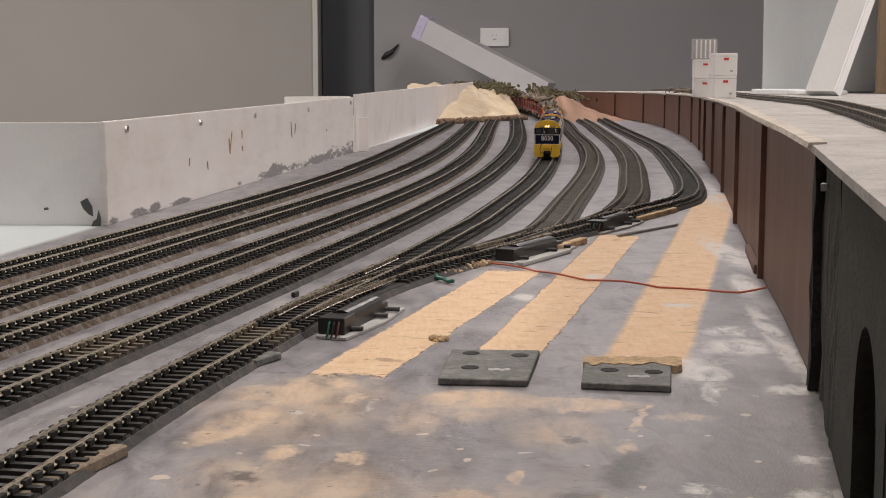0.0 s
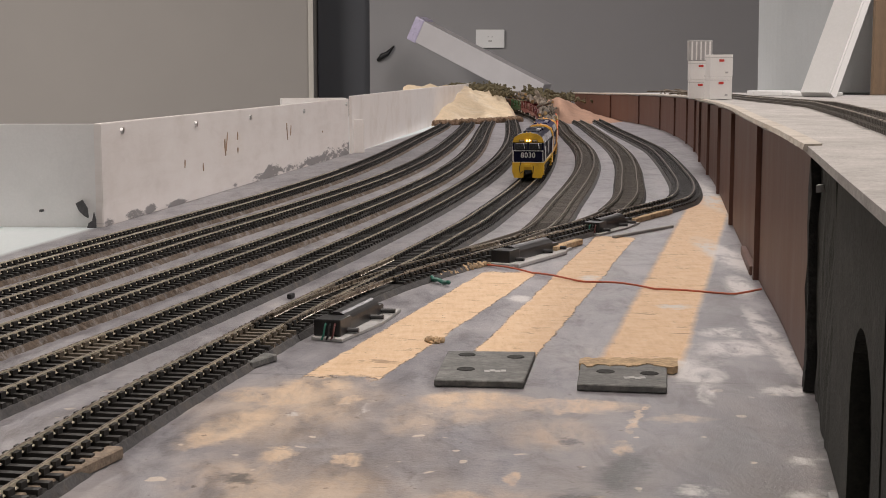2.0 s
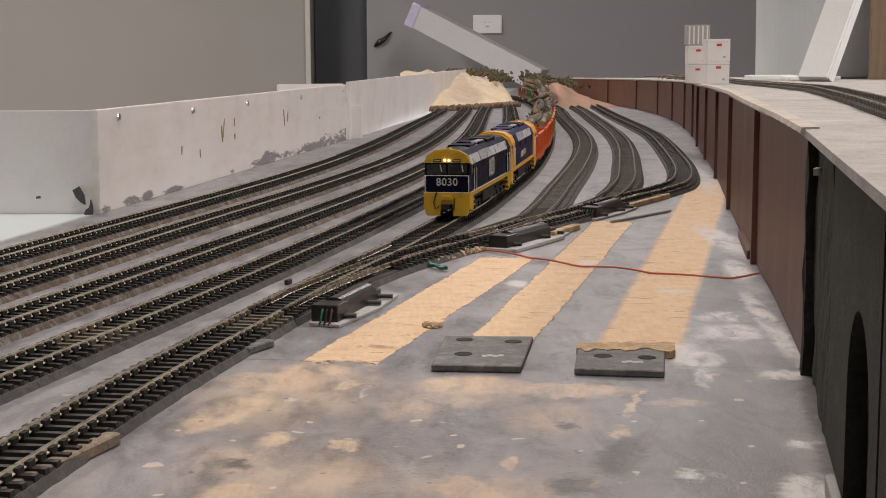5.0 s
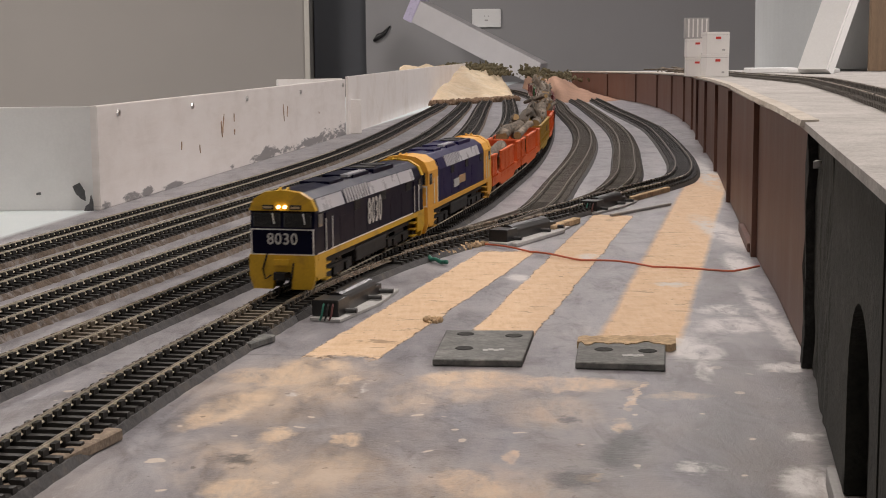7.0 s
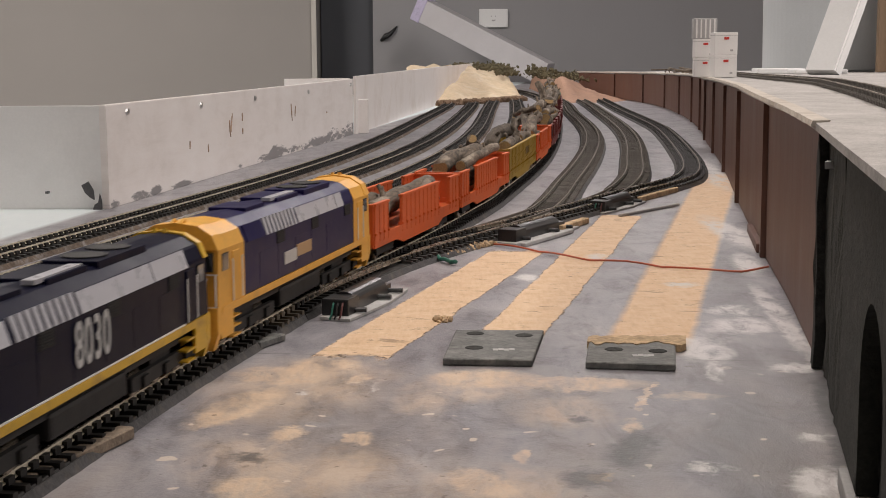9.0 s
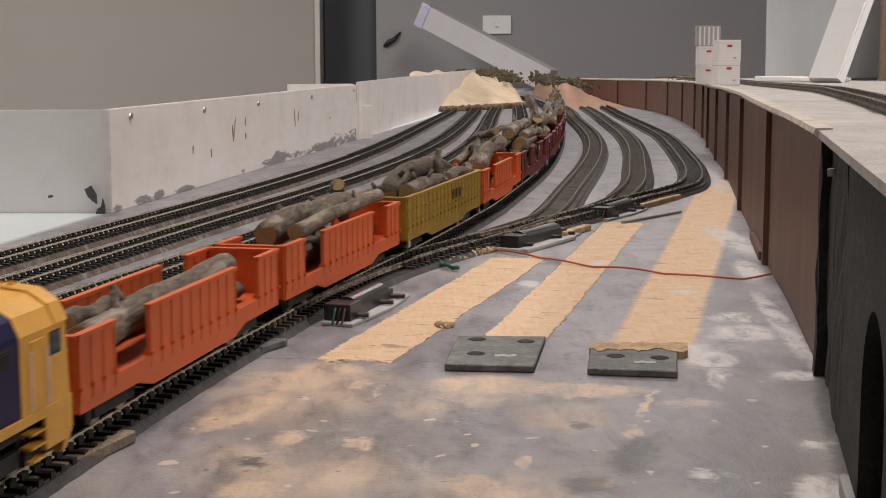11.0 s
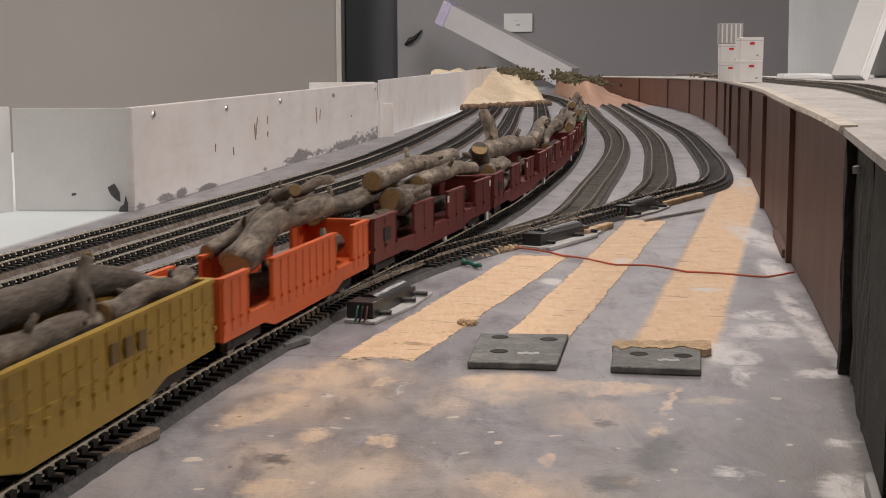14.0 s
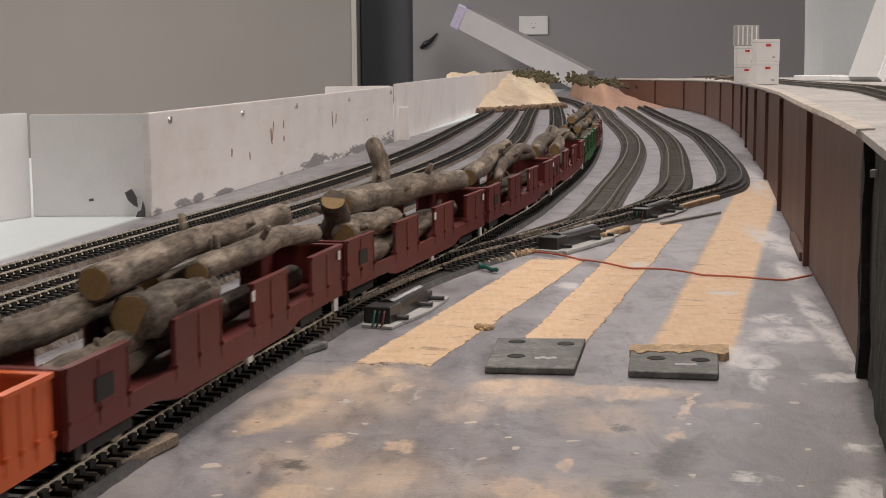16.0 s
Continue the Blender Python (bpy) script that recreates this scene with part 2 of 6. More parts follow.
    links.new(b.outputs[0], bsdf.inputs["Normal"])
    return m


# middle = a + b * y, half width = c + d * y, from y0 to y1, edge sharpness
BARE_STRIPS = [(-0.2027, 0.276, 0.0157, 0.0030, 0.583, 0.905, 900), (-0.1174, 0.2314, 0.0145, 0.0016, 0.625, 1.10, 900), (-0.0520, 0.2276, 0.0190, 0.0020, 0.598, 1.46, 260)]
# ovals: centre x, y, half axes, turn
BARE_SPOTS = [(-0.0760, 0.5020, 0.0290, 0.0095, 1.20), (-0.0655, 0.5534, 0.0193, 0.0136, 2.93), (-0.0537, 0.4656, 0.0093, 0.0056, 1.34), (-0.0300, 0.4610, 0.0070, 0.0048, 1.72),
              (0.0101, 0.4086, 0.0143, 0.0085, 2.02), (-0.0500, 0.5700, 0.0190, 0.0125, 1.37), (0.0500, 0.5356, 0.0237, 0.0110, 3.12), (0.0728, 0.5164, 0.0198, 0.0014, 1.29),
              (0.0623, 0.4735, 0.0082, 0.0027, 1.43), (0.0231, 0.4381, 0.0076, 0.0025, 1.52), (-0.0351, 0.5455, 0.0071, 0.0046, 1.11), (0.0443, 0.4150, 0.0047, 0.0043, 1.01),
              (-0.0585, 0.4035, 0.0143, 0.0096, 1.85), (0.0140, 0.5467, 0.0198, 0.0136, 3.09)]
WORN_THIN = [(-0.0067, 0.5166, 0.0191, 0.0125, 1.62), (0.0104, 0.5341, 0.0241, 0.0172, 1.57), (0.0407, 0.4924, 0.0175, 0.0139, 1.42), (-0.0356, 0.4216, 0.0240, 0.0201, 1.94),
             (0.0143, 0.4011, 0.0214, 0.0212, 1.30), (-0.0604, 0.4346, 0.0256, 0.0188, 1.91), (0.0888, 0.5157, 0.0124, 0.0052, 3.13), (-0.0550, 0.5350, 0.0450, 0.0300, 1.30)]
FILLER_SMEARS = [(0.0975, 0.6168, 0.0173, 0.0086, 3.13), (0.1084, 0.5938, 0.0207, 0.0109, 1.51), (0.1057, 0.5575, 0.0183, 0.0031, 1.45), (0.1360, 0.6500, 0.0198, 0.0150, 1.14),
                 (0.1421, 0.6889, 0.0146, 0.0120, -2.85), (0.1271, 0.7680, 0.0092, 0.0075, -2.98), (0.1200, 0.4569, 0.0062, 0.0050, 0.71), (0.1101, 0.4091, 0.0162, 0.0080, 1.24),
                 (0.1577, 0.6680, 0.0870, 0.0053, 1.49), (-0.0278, 0.5313, 0.0092, 0.0013, 1.38), (-0.0543, 0.5233, 0.0036, 0.0025, 1.80), (0.1391, 0.5616, 0.0095, 0.0078, -2.65),
                 (0.0802, 0.4237, 0.0070, 0.0058, -2.81), (0.0929, 0.8745, 0.0122, 0.0069, 1.45), (0.0457, 0.7951, 0.0121, 0.0063, 1.51), (0.1980, 0.9900, 0.0900, 0.0120, 1.57),
                 (0.1780, 0.8400, 0.0400, 0.0080, 1.45), (0.2750, 1.5000, 0.2000, 0.0160, 1.50)]
# broad darker ovals down the right side of the board
DARKER_OVALS = [(0.110, 0.470, 0.090, 0.034, 1.40), (0.135, 0.560, 0.060, 0.018, 1.40), (0.160, 0.80, 0.120, 0.010, 1.40)]
# five stains, then two dark strips along the stone wall's foot
DARK_STAINS_AND_STRIPS = [(0.0617, 0.4544, 0.0137, 0.0062, 1.41), (0.0561, 0.4391, 0.0141, 0.0071, 1.42), (0.0410, 0.4132, 0.0102, 0.0070, 1.42), (-0.0630, 0.4368, 0.0065, 0.0048, 1.93),
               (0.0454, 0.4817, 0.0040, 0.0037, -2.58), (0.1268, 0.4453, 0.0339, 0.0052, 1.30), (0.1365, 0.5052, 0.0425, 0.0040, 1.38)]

TABLETOP = tabletop_material()
PLY = surface("raw_plywood_edge", (0.45, 0.30, 0.17), 0.7, fine=300, coarse=30, stretch=(1, 1, 6))
CORK = surface("cork_roadbed", (0.105, 0.078, 0.058), 0.9, fine=700, coarse=150, vary=0.6, dirt=(0.26, 0.25, 0.25), dirt_amount=0.9, bump=0.9)
CORK_GREY = surface("grey_painted_cork_roadbed", (0.062, 0.060, 0.062), 0.85, fine=700, coarse=90, vary=0.5, dirt=(0.17, 0.145, 0.12), dirt_amount=0.5, bump=0.7)
FILL = surface("grey_brown_ballast_fill", (0.125, 0.112, 0.100), 0.9, fine=600, coarse=60, vary=0.3, bump=0.4)
RAIL_DULL = surface("weathered_and_far_rail", (0.15, 0.128, 0.108), 0.7, 0.15, fine=900, coarse=120, vary=0.3, bump=0.1)
CORK_DULL = surface("dusty_cork", (0.25, 0.195, 0.145), 0.9, fine=500, coarse=120, vary=0.5, bump=0.9)
CORK_RAW = surface("torn_cork", (0.46, 0.33, 0.20), 0.9, fine=500, coarse=120, vary=0.6, bump=1.0)
SLEEPER = surface("black_sleeper", (0.0115, 0.0100, 0.0088), 0.62, fine=900, coarse=200, vary=0.4, bump=0.2, per_object=0.25)
SLEEPER_GREY = surface("weathered_sleeper", (0.085, 0.075, 0.065), 0.8, fine=900, coarse=120, vary=0.35, bump=0.2, per_object=0.2)
SLEEPER_PALE = surface("unpainted_sleeper", (0.105, 0.085, 0.062), 0.7, fine=900, coarse=120, vary=0.35, bump=0.2)
RAIL = surface("nickel_silver_rail", (0.40, 0.34, 0.27), 0.28, 0.75, fine=900, coarse=160, vary=0.25, dirt=(0.13, 0.095, 0.07), dirt_amount=0.75, bump=0.1, spec=0.8)
RAIL_WEB = surface("bright_rail_web", (0.74, 0.68, 0.55), 0.45, 0.2, fine=900, coarse=160, vary=0.25, bump=0.05)
BROWN = surface("brown_fascia_board", (0.104, 0.046, 0.032), 0.55, fine=500, coarse=26, vary=0.28, dirt=(0.13, 0.075, 0.06), dirt_amount=0.4, stretch=(1, 1, 0.25), bump=0.15)
DARKSTONE = surface("dark_moulded_stone", (0.019, 0.020, 0.016), 0.9, fine=520, coarse=130, vary=0.6, dirt=(0.052, 0.052, 0.044), dirt_amount=0.6, bump=1.0)
DECKTOP = surface("grey_ballasted_deck", (0.42, 0.40, 0.385), 0.9, fine=620, coarse=45, vary=0.32, dirt=(0.25, 0.235, 0.22), dirt_amount=0.5, bump=0.9)
DECKLIP = surface("cream_paper_lip", (0.50, 0.455, 0.40), 0.85, fine=500, coarse=60, vary=0.2, dirt=(0.25, 0.20, 0.16), dirt_amount=0.5, bump=0.4)
WHITEBOARD = surface("white_painted_board", (0.77, 0.735, 0.72), 0.62, fine=500, coarse=18, vary=0.06, dirt=(0.62, 0.56, 0.51), dirt_amount=0.55, bump=0.12)
PALEBOARD = surface("pale_white_board", (0.74, 0.735, 0.735), 0.6, fine=500, coarse=18, vary=0.05, dirt=(0.63, 0.63, 0.63), dirt_amount=0.4, bump=0.1)
SOOT = surface("dark_grey_paint_smear", (0.075, 0.075, 0.08), 0.8, fine=600, coarse=120, vary=0.4)
RUST = surface("brown_scratch", (0.36, 0.25, 0.18), 0.8, fine=600, coarse=120, vary=0.4)
BLACK = surface("black_plastic", (0.018, 0.018, 0.019), 0.38, fine=700, coarse=90, vary=0.3, bump=0.06)
STEEL = surface("zinc_screw", (0.6, 0.6, 0.6), 0.3, 1.0)
WALLGREY = surface("grey_wall_paint", (0.30, 0.297, 0.305), 0.8, fine=250, coarse=3, vary=0.06, bump=0.05)
WALLWARM = surface("warm_grey_wall_paint", (0.325, 0.308, 0.292), 0.8, fine=250, coarse=3, vary=0.06, bump=0.05)
DOORDARK = surface("dark_slate_door_paint", (0.060, 0.064, 0.075), 0.6, fine=250, coarse=6, vary=0.12)
TRIMWHITE = surface("offwhite_trim_paint", (0.52, 0.50, 0.46), 0.55, fine=250, coarse=10, vary=0.08)
PLASTICWHITE = surface("white_plastic", (0.78, 0.78, 0.78), 0.4, fine=300, coarse=12, vary=0.05, bump=0.03)
CARDWHITE = surface("white_card_box", (0.80, 0.78, 0.77), 0.6, fine=500, coarse=40, vary=0.05)
CARDGREY = surface("grey_printed_card", (0.42, 0.41, 0.41), 0.6, fine=500, coarse=60, vary=0.15)
RED = surface("red_print", (0.55, 0.045, 0.035), 0.6, fine=500, coarse=60, vary=0.1)
FLOORM = surface("grey_floor_carpet", (0.12, 0.115, 0.11), 0.95, fine=400, coarse=8, vary=0.3)
CEILM = surface("white_ceiling_paint", (0.72, 0.71, 0.70), 0.85, fine=250, coarse=5, vary=0.04)


def boxing_face_material():
    """White painted board with grey paint smears along its foot; the smears are placed along the board and in height."""
    m, nt, bsdf, nodes, links = nodes_of("scuffed_white_face")
    co = coords(nt)
    sep = nodes.new("ShaderNodeSeparateXYZ")
    links.new(co, sep.inputs[0])
    dx, dy = 0.13028, 0.99148
    along = math_node(nt, "ADD", math_node(nt, "ADD", math_node(nt, "MULTIPLY", sep.outputs[0], dx), math_node(nt, "MULTIPLY", sep.outputs[1], dy)), -(-0.273 * dx + 1.163 * dy))
    z = sep.outputs[2]
    flat = nodes.new("ShaderNodeCombineXYZ")
    links.new(math_node(nt, "MULTIPLY", along, 0.22), flat.inputs[0])
    links.new(z, flat.inputs[2])
    n1, n2 = noise_node(nt, co, 14, 6, 0.6), noise_node(nt, flat.outputs[0], 320, 6, 0.7)
    n3 = noise_node(nt, flat.outputs[0], 70, 8, 0.7, 0.5)
    c = ramp_node(nt, math_node(nt, "ADD", math_node(nt, "MULTIPLY", n1, 0.5), math_node(nt, "MULTIPLY", n3, 0.5)), [(0.32, (0.68, 0.635, 0.61)), (0.5, (0.77, 0.73, 0.715)), (0.7, (0.82, 0.79, 0.78))])
    wob = math_node(nt, "ADD", math_node(nt, "MULTIPLY", math_node(nt, "SUBTRACT", n3, 0.5), 0.055), math_node(nt, "MULTIPLY", math_node(nt, "SUBTRACT", n2, 0.5), 0.02))
    grey = None
    for a in FOOT_SMEARS:
        k = blob(nt, along, z, *a, wob, 1.6)
        grey = k if grey is None else math_node(nt, "MAXIMUM", grey, k)
    c = mix_node(nt, math_node(nt, "MULTIPLY", grey, 0.8), c, (0.115, 0.112, 0.12))
    tan = blob(nt, along, z, 0.38, 0.045, 0.05, 0.02, wob, 0.6)
    c = mix_node(nt, math_node(nt, "MULTIPLY", tan, 0.18), c, (0.50, 0.38, 0.28))
    links.new(c, bsdf.inputs["Base Color"])
    links.new(math_node(nt, "ADD", math_node(nt, "MULTIPLY", n3, 0.3), 0.45), bsdf.inputs["Roughness"])
    b = nodes.new("ShaderNodeBump")
    b.inputs["Strength"].default_value, b.inputs["Distance"].default_value = 0.25, 0.0006
    links.new(n2, b.inputs["Height"])
    links.new(b.outputs[0], bsdf.inputs["Normal"])
    return m


FOOT_SMEARS = [(0.015, 0.002, 0.016, 0.004), (0.075, 0.002, 0.020, 0.005), (0.12, 0.004, 0.012, 0.004), (0.19, 0.002, 0.03, 0.003), (0.40, 0.004, 0.012, 0.004), (0.50, 0.005, 0.03, 0.006), (0.565, 0.006, 0.055, 0.008),
               (0.67, 0.004, 0.07, 0.005), (0.80, 0.005, 0.07, 0.006), (0.92, 0.007, 0.08, 0.009), (1.02, 0.008, 0.05, 0.012)]
WHITEFACE = boxing_face_material()
BLACKSTONE = surface("black_sawn_edge_and_hollow", (0.012, 0.012, 0.011), 0.9, fine=420, coarse=120, vary=0.6, dirt=(0.07, 0.07, 0.065), dirt_amount=0.5, bump=1.0)
CARDPALE_EARLY = surface("pale_grey_foam", (0.30, 0.295, 0.29), 0.8, fine=500, coarse=60, vary=0.15)


# ---- mesh helpers ----
def empty(name, m=None):
    ob = new(name)
    ob.empty_display_size = 0.01
    if m is not None:
        ob.matrix_world = m
    return ob


def mesh_of(name, bm, material, smooth=False):
    me = bpy.data.meshes.new(name)
    bm.normal_update()
    bm.to_mesh(me)
    bm.free()
    me.materials.append(material)
    if smooth:
        me.shade_smooth()
    return me


def part(name, bm, material, parent=None, label="", smooth=False, m=None):
    """Links a bmesh (or a ready mesh) as one object under a thing or a part."""
    me = mesh_of(name, bm, material, smooth) if isinstance(bm, bmesh.types.BMesh) else bm
    ob = new(name, me)
    if parent is not None:
        ob.parent = parent
    if m is not None:
        ob.matrix_basis = m
    if label:
        tagged(ob, label)
    return ob


def box(bm, x0, x1, y0, y1, z0, z1, m=None):
    vs = [bm.verts.new(Vector((x, y, z)) if m is None else m @ Vector((x, y, z))) for x in (x0, x1) for y in (y0, y1) for z in (z0, z1)]
    for f in ((0, 1, 3, 2), (4, 6, 7, 5), (0, 4, 5, 1), (2, 3, 7, 6), (0, 2, 6, 4), (1, 5, 7, 3)):
        bm.faces.new([vs[i] for i in f])
    return bm


def boxes(*dims, bevel=0.0):
    bm = bmesh.new()
    for d in dims:
        box(bm, *d)
    if bevel:
        bmesh.ops.bevel(bm, geom=bm.edges[:], offset=bevel, segments=2, profile=0.6, affect="EDGES")
    return bm


def prism(bm, outline, axis, a, b, m=None):
    """Extrudes a flat outline from a to b along an axis: 'x' takes (y, z), 'y' takes (x, z), 'z' takes (x, y)."""
    def at(p, q):
        v = Vector((q, *p)) if axis == "x" else Vector((p[0], q, p[1])) if axis == "y" else Vector((*p, q))
        return v if m is None else m @ v
    lo, hi = [bm.verts.new(at(p, a)) for p in outline], [bm.verts.new(at(p, b)) for p in outline]
    n = len(outline)
    for i in range(n):
        bm.faces.new((lo[i], lo[(i + 1) % n], hi[(i + 1) % n], hi[i]))
    bm.faces.new(lo[::-1])
    bm.faces.new(hi)
    bmesh.ops.recalc_face_normals(bm, faces=bm.faces[:])
    return bm


def rod(bm, a, b, r, sides=8, r2=None):
    a, b = Vector(a), Vector(b)
    q = (b - a).to_track_quat("Z", "Y").to_matrix()
    rings = []
    for p, rad in ((a, r), (b, r if r2 is None else r2)):
        rings.append([bm.verts.new(p + q @ Vector((rad * math.cos(k * math.tau / sides), rad * math.sin(k * math.tau / sides), 0))) for k in range(sides)])
    for i in range(sides):
        j = (i + 1) % sides
        bm.faces.new((rings[0][i], rings[0][j], rings[1][j], rings[1][i]))
    bm.faces.new(rings[0][::-1])
    bm.faces.new(rings[1])
    return bm


def tube(bm, pts, r, sides=8, jitter=0.0, seed=0):
    """A tube along points; r is a number or one radius a point."""
    rnd = random.Random(seed)
    pts = [Vector(p) for p in pts]
    rings = []
    for i, p in enumerate(pts):
        d = (pts[min(i + 1, len(pts) - 1)] - pts[max(i - 1, 0)]).normalized()
        side = d.cross(Vector((0, 0, 1)))
        side = side.normalized() if side.length > 1e-4 else Vector((1, 0, 0))
        up = side.cross(d)
        rad = r if isinstance(r, float) else r[i]
        ring = []
        for k in range(sides):
            a = k * math.tau / sides
            q = rad * (1 + jitter * (rnd.random() - 0.5))
            ring.append(bm.verts.new(p + side * (q * math.cos(a)) + up * (q * math.sin(a))))
        rings.append(ring)
    for a, b in zip(rings, rings[1:]):
        for k in range(sides):
            j = (k + 1) % sides
            bm.faces.new((a[k], a[j], b[j], b[k]))
    bm.faces.new(rings[0][::-1])
    bm.faces.new(rings[-1])
    return bm


def lettering(text, size, material, parent, m, label="", name="digit"):
    """Raised figures side by side, each a part of its own, centred on m."""
    for i, sign in enumerate(text):
        cu = bpy.data.curves.new(name, "FONT")
        cu.body, cu.size, cu.extrude, cu.align_x, cu.align_y, cu.offset = sign, size, 0.00012, "CENTER", "CENTER", size * 0.012
        ob = bpy.data.objects.new(name, cu)
        me = bpy.data.meshes.new_from_object(ob)
        bpy.data.objects.remove(ob)
        me.materials.clear()
        me.materials.append(material)
        part(name, me, material, parent, label, m=m @ Matrix.Translation(((i - (len(text) - 1) / 2) * size * 0.56, 0, 0)))


# ---- track lines ----
RAIL_TOP = 0.008


class Line:
    """A smooth line on the board through control points, with its length measured from the far end towards the camera."""
    def __init__(self, pts, near=0.0, far=0.0):
        p = [Vector(q) for q in pts]
        if near:
            p.insert(0, p[0] + (p[0] - p[1]).normalized() * near)
        if far:
            p.append(p[-1] + (p[-1] - p[-2]).normalized() * far)
        p = [2 * p[0] - p[1]] + p + [2 * p[-1] - p[-2]]
        out = []
        for i in range(1, len(p) - 2):
            a, b, c, d = p[i - 1:i + 3]
            t1 = (c - a) / max((c - a).length, 1e-9) * (c - b).length
            t2 = (d - b) / max((d - b).length, 1e-9) * (c - b).length
            n = max(2, int((c - b).length / 0.01))
            for k in range(n):
                u = k / n
                out.append((2 * u**3 - 3 * u**2 + 1) * b + (u**3 - 2 * u**2 + u) * t1 + (-2 * u**3 + 3 * u**2) * c + (u**3 - u**2) * t2)
        out.append(p[-2])
        self.p = np.array([tuple(q) for q in out])[::-1]
        self.s = np.concatenate([[0], np.cumsum(np.linalg.norm(np.diff(self.p, axis=0), axis=1))])
        self.length = self.s[-1]

    def at(self, s):
        """Place and unit direction (towards the camera) at a length."""
        x, y = np.interp(s, self.s, self.p[:, 0]), np.interp(s, self.s, self.p[:, 1])
        a, b = s - 0.006, s + 0.006
        d = np.array([np.interp(b, self.s, self.p[:, k]) - np.interp(a, self.s, self.p[:, k]) for k in (0, 1)])
        d /= max(np.linalg.norm(d), 1e-9)
        return Vector((x, y)), Vector(d)

    def s_at_y(self, y):
        return float(np.interp(-y, -self.p[:, 1], self.s))


LINES = {
    "one": Line([(-0.2734, 0.851), (-0.221, 1.11), (-0.1709, 1.368), (-0.1297, 1.626), (-0.0983, 1.885), (-0.0743, 2.143), (-0.0539, 2.401), (-0.0335, 2.66), (-0.0125, 2.918), (0.0065, 3.176), (0.02, 3.5)], 1.2, 0.3),
    "two": Line([(-0.2402, 0.741), (-0.1832, 1.022), (-0.1236, 1.304), (-0.0723, 1.585), (-0.0332, 1.866), (-0.0049, 2.148), (0.0164, 2.429), (0.0346, 2.711), (0.0516, 2.992), (0.0656, 3.274), (0.075, 3.6)], 1.1, 0.3),
    "three": Line([(-0.208, 0.632), (-0.1318, 0.961), (-0.0627, 1.29), (-0.0084, 1.619), (0.0301, 1.948), (0.056, 2.277), (0.0746, 2.606), (0.0912, 2.935), (0.1092, 3.264), (0.1279, 3.592), (0.1402, 3.85)], 1.0, 0.1),
    "four": Line([(-0.1737, 0.53), (-0.0939, 0.865), (-0.0254, 1.199), (0.0304, 1.533), (0.0738, 1.867), (0.1064, 2.201), (0.1307, 2.535), (0.1493, 2.869), (0.165, 3.203), (0.1797, 3.537), (0.1944, 3.85)], 1.0),
    "five": Line([(-0.1303, 0.423), (-0.1122, 0.528), (-0.0888, 0.640), (-0.0708, 0.725), (-0.0500, 0.8125), (-0.0232, 0.917), (0.0146, 1.087), (0.0330, 1.176), (0.0947, 1.553), (0.1398, 1.93), (0.1745, 2.307), (0.2041, 2.684), (0.2287, 3.06), (0.2461, 3.437), (0.250, 3.814), (0.235, 4.191), (0.18, 4.7), (0.09, 5.2), (-0.1, 5.62)], 2.6),
    "six": Line([(0.0145, 0.937), (0.0470, 1.012), (0.0758, 1.091), (0.1186, 1.346), (0.1587, 1.601), (0.1926, 1.856), (0.2175, 2.111), (0.2336, 2.366), (0.2445, 2.62), (0.2559, 2.875), (0.2719, 3.13), (0.283, 3.385), (0.290, 3.64)]),
    "seven": Line([(0.1100, 1.119), (0.146, 1.22), (0.1844, 1.395), (0.2147, 1.615), (0.2425, 1.835), (0.2649, 2.055), (0.2816, 2.276), (0.2943, 2.496), (0.3051, 2.716), (0.3158, 2.936), (0.3265, 3.157), (0.3344, 3.377), (0.338, 3.597)]),
    "eight": Line([(-0.0818, 0.673), (-0.0672, 0.730), (-0.0510, 0.782), (-0.0307, 0.839), (-0.0059, 0.895), (0.0224, 0.952), (0.0523, 1.008), (0.0821, 1.065), (0.1108, 1.121), (0.1384, 1.178), (0.1661, 1.234), (0.1990, 1.295), (0.2330, 1.375),
                   (0.2636, 1.529), (0.2921, 1.764), (0.3165, 1.998), (0.3373, 2.233), (0.348, 2.468), (0.356, 2.702), (0.364, 2.937), (0.3745, 3.171), (0.385, 3.406), (0.392, 3.64)]),
}


# ---- the room ----
FAR = 5.9


